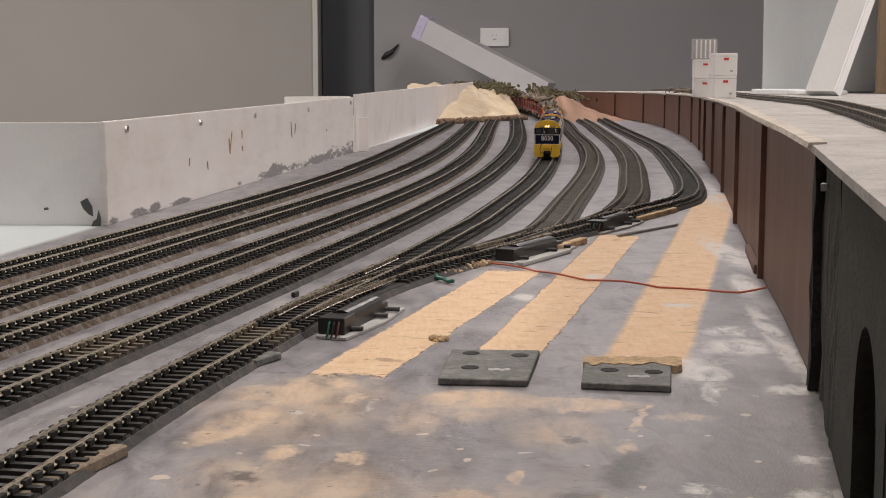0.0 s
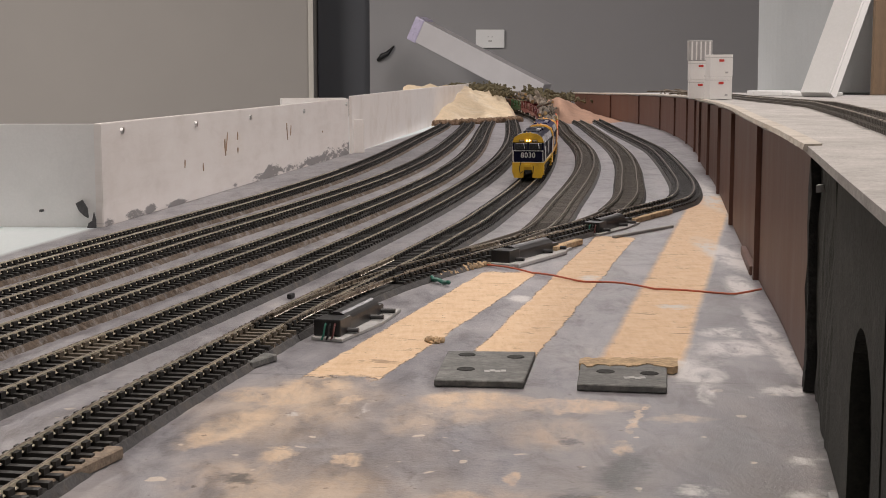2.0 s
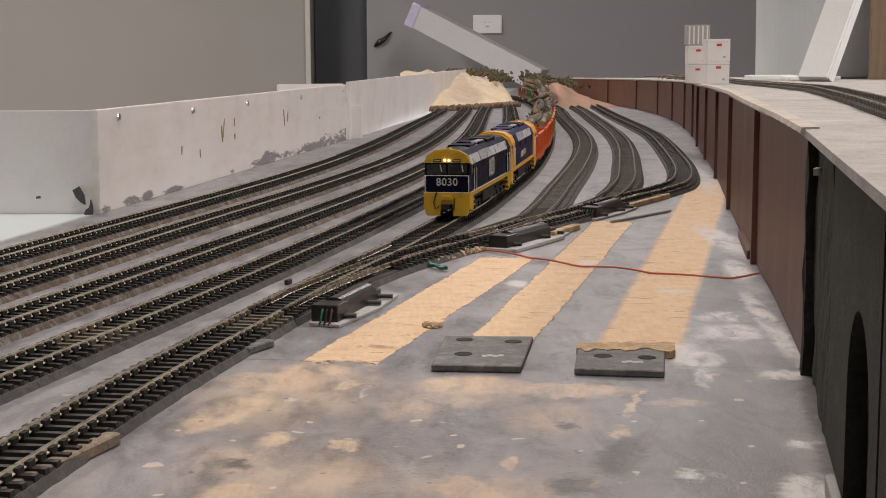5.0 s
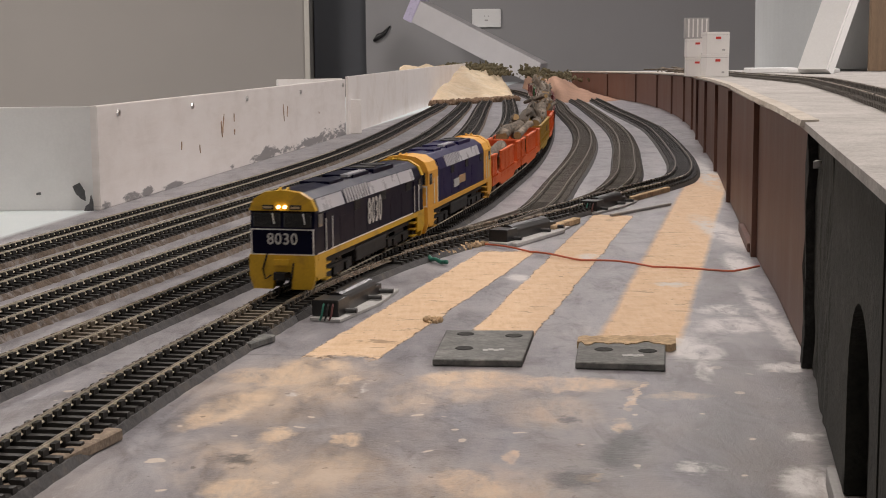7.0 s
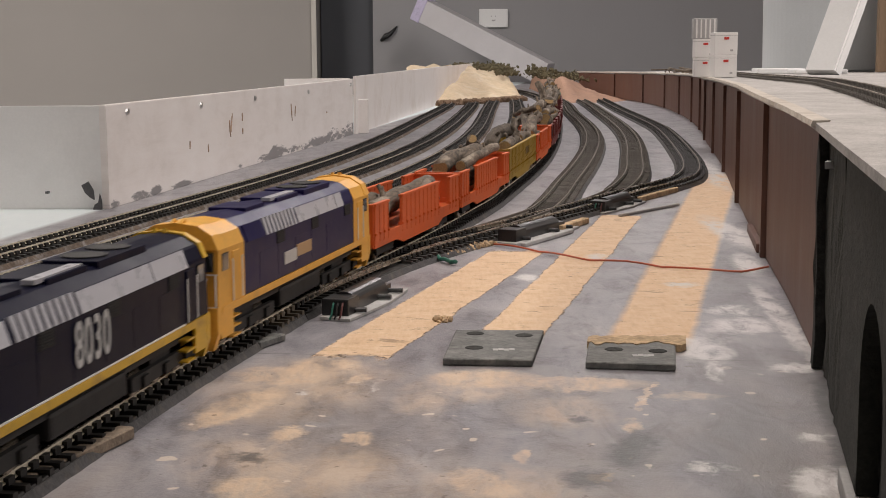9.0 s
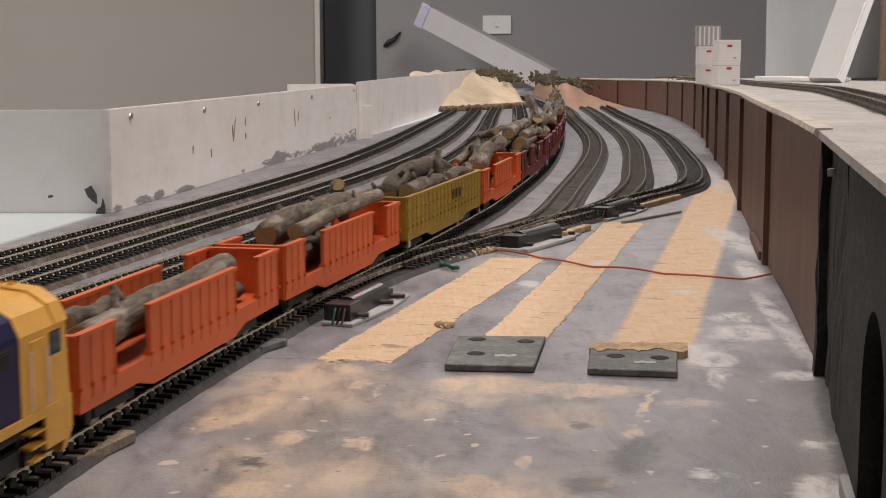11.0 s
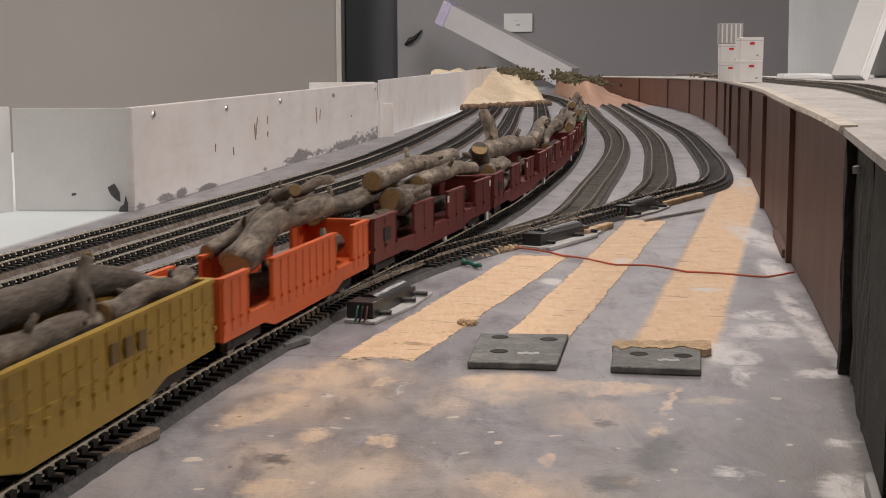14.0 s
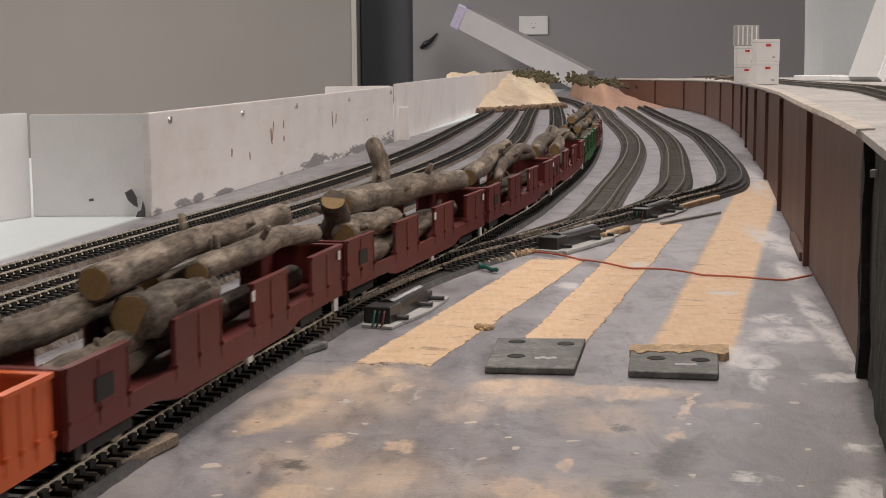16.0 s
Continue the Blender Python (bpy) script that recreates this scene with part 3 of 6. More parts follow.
def room():
    fl = boxes((-4, 4, -3, 6.2, -1.06, -1.0))
    tagged(part("floor", fl, FLOORM), "dark grey carpeted floor under the layout", "floor", kind="structure")
    tagged(part("ceiling", boxes((-4, 4, -3, 6.2, 1.5, 1.56)), CEILM), "white painted flat ceiling of the train room", "ceiling", kind="structure")
    tagged(part("wall_north", boxes((-0.28, 4, FAR, FAR + 0.12, -1.0, 1.5)), WALLGREY), "plain grey painted far wall with a socket plate", "wall", kind="structure")
    tagged(part("wall_west", boxes((-4.1, -4, -3, 6.2, -1.0, 1.5)), WALLWARM), "plain warm grey painted side wall", "wall", kind="structure")
    tagged(part("wall_east", boxes((4, 4.1, -3, 6.2, -1.0, 1.5)), WALLGREY), "plain grey painted side wall", "wall", kind="structure")
    tagged(part("wall_south", boxes((-4, 4, -3.1, -3, -1.0, 1.5)), WALLWARM), "plain warm grey painted wall behind the layout", "wall", kind="structure")
    tagged(part("wall_partition", boxes((-4, -0.50, FAR - 0.12, FAR + 0.12, -1.0, 1.5)), WALLWARM), "warm grey painted wall beside the door", "wall", kind="structure")
    door = empty("door_1", pose(-0.39, FAR + 0.05, -1.0))
    tagged(door, "dark slate painted door, closed, with an off-white jamb", "door", kind="structure")
    part("door_leaf", boxes((-0.105, 0.108, 0.0, 0.045, 0.004, 2.2), bevel=0.002), DOORDARK, door)
    part("lintel", boxes((-0.11, 0.11, -0.05, 0.07, 2.204, 2.5)), WALLGREY, door)
    tagged(part("trim", boxes((-0.518, -0.498, FAR - 0.135, FAR - 0.121, -1.0, 1.5), bevel=0.002), TRIMWHITE), "off-white painted door trim strip", "trim", kind="structure")


room()


# ---- baseboard ----
def table():
    bm = bmesh.new()
    prism(bm, [(-1.5, -2.2), (0.95, -2.2), (0.95, 5.75), (-0.25, 5.75), (-0.25, 3.3), (-0.60, 2.9), (-0.60, 1.0), (-1.5, 0.8)], "z", -0.018, 0.0)
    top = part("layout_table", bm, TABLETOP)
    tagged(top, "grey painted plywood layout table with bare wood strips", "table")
    for xs, y in (((-1.3, 0.8), -2.0), ((-0.5, 0.8), 0.95), ((-0.15, 0.8), 3.4), ((-0.15, 0.8), 5.6)):
        for x in xs:
            part("leg", boxes((x - 0.035, x + 0.035, y - 0.035, y + 0.035, -1.0, -0.018)), PLY, top)


table()


# ---- tracks ----
RAIL_SHAPE = [(-0.00105, 0.0), (0.00105, 0.0), (0.00105, 0.0004), (0.0003, 0.0007), (0.0003, 0.0016), (0.00052, 0.0019), (0.00052, 0.00245),
              (0.0004, 0.0026), (-0.0004, 0.0026), (-0.00052, 0.00245), (-0.00052, 0.0019), (-0.0003, 0.0016), (-0.0003, 0.0007), (-0.00105, 0.0004)]


def sweep(line, s0, s1, shape, offset, z, step=0.02, wave=0.0, seed=0):
    """Carries a cross-section along a line, set off sideways (to the left of the way to the camera)."""
    verts, faces = [], []
    n = max(2, int((s1 - s0) / step) + 1)
    rnd = random.Random(seed)
    k = len(shape)
    for i in range(n):
        p, d = line.at(s0 + (s1 - s0) * i / (n - 1))
        side = Vector((-d.y, d.x))
        for u, v in shape:
            w = 1 + wave * (rnd.random() - 0.5)
            q = p + side * (offset + u * w)
            verts.append((q.x, q.y, z + v))
    for i in range(n - 1):
        for j in range(k):
            a, b = i * k + j, i * k + (j + 1) % k
            faces.append((a, a + k, b + k, b))
    faces.append(tuple(range(k)))
    faces.append(tuple(range((n - 1) * k, n * k))[::-1])
    me = bpy.data.meshes.new("swept")
    me.from_pydata(verts, [], faces)
    return me


def sleeper_mesh(name, material, length=0.030):
    bm = bmesh.new()
    prism(bm, [(-0.0017, 0.0), (0.0017, 0.0), (0.0014, 0.0020), (-0.0014, 0.0020)], "y", -length / 2, length / 2)
    for s in (-1, 1):
        for o in (-1, 1):
            yc = s * 0.00825 + o * 0.00115
            box(bm, -0.0020, 0.0020, yc - 0.0008, yc + 0.0008, 0.0019, 0.0041)
    return mesh_of(name, bm, material)


SLEEPERS = {"black": sleeper_mesh("sleeper", SLEEPER), "grey": sleeper_mesh("sleeper", SLEEPER_GREY), "pale": sleeper_mesh("sleeper", SLEEPER_PALE)}
BASE = 0.0030


def track(key, look_of, label, near_y=0.30, parts_to=1.15, bed=CORK, spacing=0.0077, pale=(), bed_from=None, skip_to=None, far_y=None, rail=None, fill=None, dull_from=1.75, checks=()):
    line = LINES[key]
    t = empty("railway_track")
    tagged(t, label, "railway track", "model railway tracks", "")
    s_end, s0 = line.length, (0.0 if far_y is None else line.s_at_y(far_y))
    for side in (-1, 1):
        # far lengths take a duller colour in place of their darker reflection
        cut = min(max(line.s_at_y(dull_from), s0 + 0.05), s_end - 0.05)
        for u, v, mat in ((s0, cut - 0.0004, RAIL_DULL), (cut + 0.0004, s_end, rail or RAIL)):
            me = sweep(line, u, v, RAIL_SHAPE, side * 0.00825, RAIL_TOP - 0.0026)
            me.materials.append(mat)
            if mat is RAIL and key != "eight":
                # the sides stay bright between the chairs, the head is brown with use
                me.materials.append(RAIL_WEB)
                k = len(RAIL_SHAPE)
                for f in me.polygons:
                    if f.loop_total == 4 and f.index % k not in (6, 7, 8):
                        f.material_index = 1
            part("rail", me, None, t)
    for y0, y1, side in checks:
        me = sweep(line, line.s_at_y(y1), line.s_at_y(y0), RAIL_SHAPE, side * (0.00825 - 0.0024), RAIL_TOP - 0.0026, 0.005)
        me.materials.append(RAIL)
        part("check_rail", me, None, t, "short bright check rail")
    if fill:
        me = sweep(line, s0, line.s_at_y(fill), [(-0.0150, 0.0), (0.0150, 0.0), (0.0142, 0.00165), (-0.0142, 0.00165)], 0.0, BASE, 0.02)
        me.materials.append(FILL)
        part("ballast_fill", me, None, t, "grey-brown ballast between the sleepers")
    if look_of == "black":
        # added black strip, the shade between sleepers put in as colour
        me = sweep(line, s0, s_end, [(-0.0148, 0.0), (0.0148, 0.0), (0.0145, 0.0006), (-0.0145, 0.0006)], 0.0, BASE, 0.02)
        me.materials.append(SLEEPER)
        part("sleeper_web", me, None, t, "black strip that stands in for shade between the sleepers")
    if bed:
        e = s_end if bed_from is None else line.s_at_y(bed_from)
        me = sweep(line, s0, e, [(-0.0172, -0.0), (0.0172, 0.0), (0.0155, BASE), (-0.0155, BASE)], 0.0, 0.0, 0.004, 0.07 if bed == CORK else 0.03, len(key))
        me.materials.append(bed)
        part("cork_bed", me, None, t, "crumbling brown cork strip under the sleepers" if bed == CORK else "grey painted cork strip under the sleepers")
    rest = bmesh.new()
    rnd = random.Random(len(key) * 7 + ord(key[0]))
    s = s0 + 0.004
    src = SLEEPERS[look_of]
    while s < s_end - 0.003:
        p, d = line.at(s)
        if skip_to is None or p.y > skip_to:
            m = Matrix.Translation((p.x, p.y, BASE)) @ Matrix.Rotation(math.atan2(d.y, d.x) + rnd.uniform(-0.025, 0.025), 4, "Z")
            is_pale = any(abs(p.y - q) < 0.013 for q in pale)
            if near_y < p.y < parts_to:
                part("sleeper", SLEEPERS["pale"] if is_pale else src, None, t, m=m)
            else:
                rest_add(rest, src, m)
        s += spacing * rnd.uniform(0.97, 1.03)
    me = mesh_of("sleeper_rest", rest, src.materials[0])
    tagged(part("sleeper_rest", me, None, t), kind="stuff")
    return t


def rest_add(bm, me, m):
    vs = [bm.verts.new(m @ v.co) for v in me.vertices]
    for f in me.polygons:
        bm.faces.new([vs[i] for i in f.vertices])


track("one", "black", "weathered model railway track on a cork bed", 0.75, 1.6, far_y=3.42)
track("two", "black", "weathered model railway track on a crumbling cork bed", 0.65, 1.5, far_y=3.60)
track("three", "black", "black-sleepered model railway track on a cork bed", 0.55, 1.4, pale=(0.60,))
track("four", "black", "model railway track with some pale unpainted sleepers", 0.45, 1.25, pale=(0.612, 0.63), bed=CORK_GREY)
track("five", "black", "dusty main model railway track under the train", 0.30, 1.25, pale=(0.647, 0.66), bed=CORK_GREY, dull_from=1.6, checks=((0.845, 0.915, -1), (0.70, 0.80, -1)))
track("eight", "black", "ladder track with turnouts bending to an outer siding", 0.72, 1.35, skip_to=0.83, bed=CORK_GREY, dull_from=1.38, checks=((0.850, 0.915, 1), (1.015, 1.075, 1), (1.200, 1.255, 1), (0.745, 0.81, 1), (0.96, 1.0, -1)))
track("six", "grey", "grey weathered siding track joining the ladder", 1.06, 1.7, skip_to=1.07, rail=RAIL_DULL, fill=1.15, bed=CORK_GREY)
track("seven", "grey", "grey weathered siding track joining the ladder", 1.24, 1.9, skip_to=1.25, rail=RAIL_DULL, fill=1.33, bed=CORK_GREY)


# ---- raised deck behind a brown fascia ----
FASCIA = Line([(0.150, 0.571), (0.173, 0.715), (0.196, 0.874), (0.235, 1.13), (0.281, 1.421), (0.314, 1.639), (0.355, 1.934), (0.412, 2.325), (0.460, 2.80), (0.480, 3.3), (0.445, 3.75), (0.385, 4.10)])


def deck_z(y):
    return 0.097 if y < 1.15 else 0.097 - (y - 1.15) * 0.0113


def fascia():
    root = empty("fascia_wall")
    tagged(root, "dark brown panelled fascia board along the raised deck", "fascia")
    edges = [0.573, 0.868, 1.18, 1.48, 1.75, 2.00, 2.25, 2.50, 2.80, 3.10, 3.42, 3.74, 4.09]
    for i, (a, b) in enumerate(zip(edges, edges[1:])):
        s1, s0 = FASCIA.s_at_y(a) - 0.0012, FASCIA.s_at_y(b)
        z = deck_z((a + b) / 2) - 0.003
        me = sweep(FASCIA, s0, s1, [(0.0, 0.0005), (0.004, 0.0005), (0.004, z), (0.0, z)], 0.0, 0.0, 0.03)
        me.materials.append(BROWN)
        part("panel", me, BROWN, root)
        sm = FASCIA.s_at_y(a)
        me = sweep(FASCIA, sm - 0.004, sm + 0.004, [(-0.0032, 0.0003), (0.001, 0.0003), (0.001, z), (-0.0032, z)], 0.0, 0.0, 0.004)
        me.materials.append(BROWN)
        if i:
            part("batten", me, BROWN, root)


fascia()


def deck():
    bm = bmesh.new()
    pts = [(FASCIA.at(s)[0]) for s in np.linspace(0, FASCIA.length, 60)][::-1]
    near = [Vector((0.30, -1.5)), Vector((0.13, 0.0)), Vector((0.0880, 0.25)), Vector((0.124, 0.434)), Vector((0.137, 0.50))]
    left = near + pts
    rows = []
    rnd = random.Random(4)
    for p in left:
        ruff = rnd.uniform(-0.0012, 0.0012)
        row = []
        for k in range(13):
            x = p.x - 0.003 + ruff + (1.5 - p.x) * (k / 12) ** 2
            z = deck_z(p.y) + (0.0006 * math.sin(x * 60 + p.y * 31) if k else 0)
            row.append((bm.verts.new((x, p.y, z)), bm.verts.new((x, p.y, z - 0.003))))
        rows.append(row)
    for a, b in zip(rows, rows[1:]):
        for k in range(12):
            bm.faces.new((a[k][0], a[k + 1][0], b[k + 1][0], b[k][0]))
            bm.faces.new((a[k][1], b[k][1], b[k + 1][1], a[k + 1][1]))
        bm.faces.new((a[0][0], b[0][0], b[0][1], a[0][1]))
    bmesh.ops.recalc_face_normals(bm, faces=bm.faces[:])
    top = tagged(part("upper_deck", bm, DECKTOP), "raised deck covered in pale grey ballast powder", "deck")
    me = sweep(FASCIA, 0.0, FASCIA.length, [(-0.0052, -0.0014), (0.0024, -0.0014), (0.0024, 0.0011), (-0.0046, 0.0009)], 0.0, 0.0, 0.012, 0.10, 3)
    for v in me.vertices:
        v.co.z += deck_z(v.co.y)
    me.materials.append(DECKLIP)
    part("deck_lip", me, None, top, "cream paper edge curling over the fascia")


deck()


def stone_wall():
    """The dark moulded retaining wall with pilasters and an arch, nearest to the camera."""
    root = empty("retaining_wall")
    tagged(root, "dark grey moulded stone retaining wall with blind arches", "retaining wall")
    a, b = Vector((0.1500, 0.567)), Vector((0.1240, 0.434))
    c = b + (b - a).normalized() * 0.19
    d = (c - a)
    L = d.length
    ang = math.atan2(d.y, d.x)
    m = Matrix.Translation((a.x, a.y, 0)) @ Matrix.Rotation(ang, 4, "Z")
    zt = 0.0935

    def face(x0, x1, y0, y1, z0, z1):
        bm = boxes((x0, x1, y0, y1, z0, z1))
        bmesh.ops.subdivide_edges(bm, edges=[e for e in bm.edges if e.calc_length() > 0.004], cuts=6, use_grid_fill=True)
        for v in bm.verts:
            v.co += Vector((0, noise.noise(v.co * 190) * 0.0013 + noise.noise(v.co * 420) * 0.0007, noise.noise(v.co * 170 + Vector((5, 5, 5))) * 0.0004))
            v.co = m @ v.co
        return bm
    part("edge_strip", face(-0.002, 0.010, -0.003, 0.004, 0.0005, zt), BLACKSTONE, root, "black rough sawn edge of the wall sheet")
    part("backing", face(0.010, L, 0.006, 0.014, 0.0005, zt), DARKSTONE, root)
    part("pilaster", face(0.0105, 0.058, 0.0005, 0.0062, 0.0005, zt), DARKSTONE, root)
    part("pilaster", face(0.0585, 0.110, -0.0008, 0.0062, 0.0005, zt - 0.001), DARKSTONE, root)
    # the knob's highlight is given by its pale colour
    part("boss", face(0.064, 0.068, -0.0045, -0.0015, 0.0845, 0.0870), CARDPALE_EARLY, root, "small boss coloured pale for its highlight")
    for x0, x1 in ((0.176, 0.236), (0.276, 0.305)):
        arch = bmesh.new()
        zc = 0.032
        r = (x1 - x0) / 2
        out = [(x0 - 0.065 if x0 < 0.2 else x0 - 0.018, 0.0005), (x0 - 0.065 if x0 < 0.2 else x0 - 0.018, zt - 0.001), (x1 + 0.018, zt - 0.001), (x1 + 0.018, 0.0005), (x1, 0.0005)]
        out += [((x0 + x1) / 2 + r * math.cos(k * math.pi / 14), zc + r * 0.95 * math.sin(k * math.pi / 14)) for k in range(15)]
        out += [(x0, 0.0005)]
        prism(arch, out, "y", -0.001, 0.0055, m)
        part("arch", arch, DARKSTONE, root)
        # black sheet puts the dark of the arch opening into colour
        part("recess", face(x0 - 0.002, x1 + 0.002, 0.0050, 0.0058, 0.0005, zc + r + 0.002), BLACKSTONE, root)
    bm = boxes((0.168, 0.30, -0.0055, -0.0026, 0.0002, 0.0062), bevel=0.0008)
    for v in bm.verts:
        v.co = m @ v.co
    tagged(part("pale_foam_strip", bm, CARDPALE_EARLY), "pale grey foam strip at the foot of the wall", "strip")


stone_wall()


# ---- white boxed-in section beside the tracks ----
def white_box():
    root = empty("white_boxing")
    tagged(root, "white painted board boxing with scuffs beside the tracks", "boxing")
    a, b = Vector((-0.273, 1.163)), Vector((-0.137, 2.198))
    d = (b - a).normalized()
    nrm = Vector((-d.y, d.x))
    z = 0.0843

    def slab(p, q, th, z0, z1):
        n = Vector((-(q - p).y, (q - p).x)).normalized() * th
        bm = bmesh.new()
        prism(bm, [tuple(p), tuple(q), tuple(q + n), tuple(p + n)], "z", z0, z1)
        bmesh.ops.bevel(bm, geom=bm.edges[:], offset=0.0006, segments=2, affect="EDGES")
        return bm
    front = part("front_panel", slab(a, b, 0.006, 0.0, z), WHITEFACE, root)
    e = Vector((-0.372, 1.166))
    part("end_panel", slab(e, a + Vector((-0.0015, 0.002)), 0.006, 0.0, z - 0.0005), PALEBOARD, root, "pale bluish white end board")
    part("side_panel", slab(Vector((-0.480, 0.90)), e + Vector((-0.001, -0.001)), 0.006, 0.0, z + 0.001), PALEBOARD, root)
    part("back_rail", slab(Vector((-0.235, 2.16)), b + Vector((-0.004, -0.002)), 0.01, 0.0, z + 0.0012), WHITEBOARD, root)
    ang = math.atan2(d.y, d.x)

    def on_face(along, height):
        p = a + d * along - nrm * 0.0002
        return Matrix.Translation((p.x, p.y, height)) @ Matrix.Rotation(ang, 4, "Z")
    for i, (px, py, pz) in enumerate(((-0.2665, 1.211, 0.0769), (-0.2404, 1.419, 0.0745), (-0.2146, 1.624, 0.0745), (-0.1807, 1.893, 0.0738), (-0.1450, 2.177, 0.0760))):
        s = bmesh.new()
        rod(s, (0, 0.001, 0), (0, -0.0016, 0), 0.0032, 12, 0.0026)
        al = (Vector((px, py)) - a).dot(d)
        part("screw", s, STEEL, root, "zinc screw head", m=on_face(al, pz))
    # paint smears, blots and scratches, as thin raised films
    rnd = random.Random(12)

    def film(name, along, height, w, h, mat, label, lean=0.0, n=14, rough=0.35):
        bm = bmesh.new()
        pts = []
        for k in range(n):
            t = k * math.tau / n
            r = 1 + rough * (rnd.random() - 0.5) * 2
            pts.append((w * r * math.cos(t) + lean * h * math.sin(t), h * r * math.sin(t)))
        prism(bm, [(q[0] * 0.75, q[1]) for q in pts], "y", -0.0006, 0.0005)
        part(name, bm, mat, root, label, m=on_face(along, height))
    for along, h, w, hh, lean in ((0.36, 0.047, 0.0018, 0.009, -0.3), (0.367, 0.052, 0.0015, 0.008, 0.5), (0.41, 0.041, 0.002, 0.003, 0), (0.41, 0.056, 0.0012, 0.004, 0.1), (0.64, 0.052, 0.0016, 0.010, -0.3),
                                  (0.66, 0.053, 0.0016, 0.006, 0.4), (0.85, 0.042, 0.0025, 0.0015, 0), (0.22, 0.038, 0.001, 0.004, 0.2), (0.28, 0.030, 0.001, 0.004, -0.2)):
        film("scratch", along, h, w, hh, RUST, "brown scratch", lean)
    return root


white_box()


def blot(outline):
    bm = bmesh.new()
    prism(bm, outline, "y", 0, 0.002, Matrix.Translation((-0.2905, 1.1585, 0.0)))
    tagged(part("paint_blot", bm, SOOT), "black paint blot low on the white end board", "paint blot")


blot([(-0.0035, 0.020), (0.002, 0.023), (0.006, 0.016), (0.0065, 0.008), (0.003, 0.010), (-0.001, 0.014)])
blot([(0.005, 0.0), (0.0125, 0.0), (0.0125, 0.007), (0.011, 0.013), (0.0095, 0.006), (0.0065, 0.004)])
blot([(-0.033, 0.013), (-0.0295, 0.0135), (-0.030, 0.0155), (-0.033, 0.0150)])


def far_boxing():
    root = empty("far_boxing")
    tagged(root, "further white board boxing with a torn raw edge", "boxing")
    bm = bmesh.new()
    prism(bm, [(-0.137, 2.204), (-0.133, 2.204), (-0.028, 3.20), (0.097, 4.30), (0.092, 4.302), (-0.033, 3.202)], "z", 0.0, 0.088)
    part("front_panel", bm, WHITEBOARD, root)
    part("wood_block", boxes((-0.1330, -0.1150, 2.225, 2.24, 0.0, 0.052), bevel=0.001), WHITEBOARD, root, "small off-white wooden block")


far_boxing()


# ---- rolling stock materials ----
NAVY = surface("navy_loco_paint", (0.0038, 0.0044, 0.0180), 0.40, fine=800, coarse=60, vary=0.25, bump=0.04, spec=0.10)
INDIGO = surface("indigo_loco_paint", (0.0140, 0.0115, 0.0600), 0.40, fine=800, coarse=60, vary=0.2, bump=0.04, spec=0.18)
YELLOW = surface("yellow_loco_paint", (0.60, 0.36, 0.022), 0.45, fine=800, coarse=80, vary=0.15, dirt=(0.20, 0.12, 0.03), dirt_amount=0.6, bump=0.04)
AMBER = surface("amber_loco_paint", (0.74, 0.38, 0.055), 0.45, fine=800, coarse=80, vary=0.12, dirt=(0.35, 0.18, 0.04), dirt_amount=0.3, bump=0.04)
SILVER = surface("silver_roof_and_sheen", (0.46, 0.46, 0.50), 0.30, fine=800, coarse=60, vary=0.04, bump=0.04)
WHITE = surface("white_lining_paint", (0.72, 0.72, 0.72), 0.5, fine=800, coarse=90, vary=0.1)
GREYNUM = surface("grey_number_transfer", (0.50, 0.50, 0.50), 0.5, fine=800, coarse=90, vary=0.1)
TAN = surface("tan_emblem", (0.42, 0.27, 0.14), 0.5, fine=800, coarse=90, vary=0.1)
CHASSIS = surface("sooty_chassis", (0.011, 0.010, 0.010), 0.7, fine=700, coarse=120, vary=0.4)
ORANGE = surface("orange_wagon_plastic", (0.62, 0.112, 0.024), 0.5, fine=800, coarse=60, vary=0.14, dirt=(0.34, 0.07, 0.03), dirt_amount=0.35, bump=0.05)
OLIVE = surface("mustard_wagon_paint", (0.33, 0.205, 0.022), 0.55, fine=800, coarse=60, vary=0.2, dirt=(0.14, 0.09, 0.03), dirt_amount=0.5, bump=0.05)
FADED = surface("faded_brown_marking", (0.13, 0.078, 0.018), 0.6, fine=800, coarse=60, vary=0.4)
MAROON = surface("maroon_wagon_paint", (0.120, 0.016, 0.014), 0.55, fine=800, coarse=60, vary=0.2, dirt=(0.06, 0.02, 0.02), dirt_amount=0.4, bump=0.05)
GREEN = surface("green_wagon_paint", (0.025, 0.10, 0.030), 0.55, fine=800, coarse=60, vary=0.2, bump=0.05)
BARK = surface("grey_brown_bark", (0.105, 0.082, 0.062), 0.88, fine=620, coarse=210, vary=0.95, dirt=(0.34, 0.29, 0.235), dirt_amount=0.85, bump=1.0, stretch=(0.28, 1, 1), per_object=0.35)
GLASS = glass("dark_cab_glass")
LAMPGLOW = glow("lit_headlamp", (1.0, 0.66, 0.28), 4.5)
LAMPDIM = surface("unlit_marker_lens", (0.45, 0.36, 0.22), 0.3)


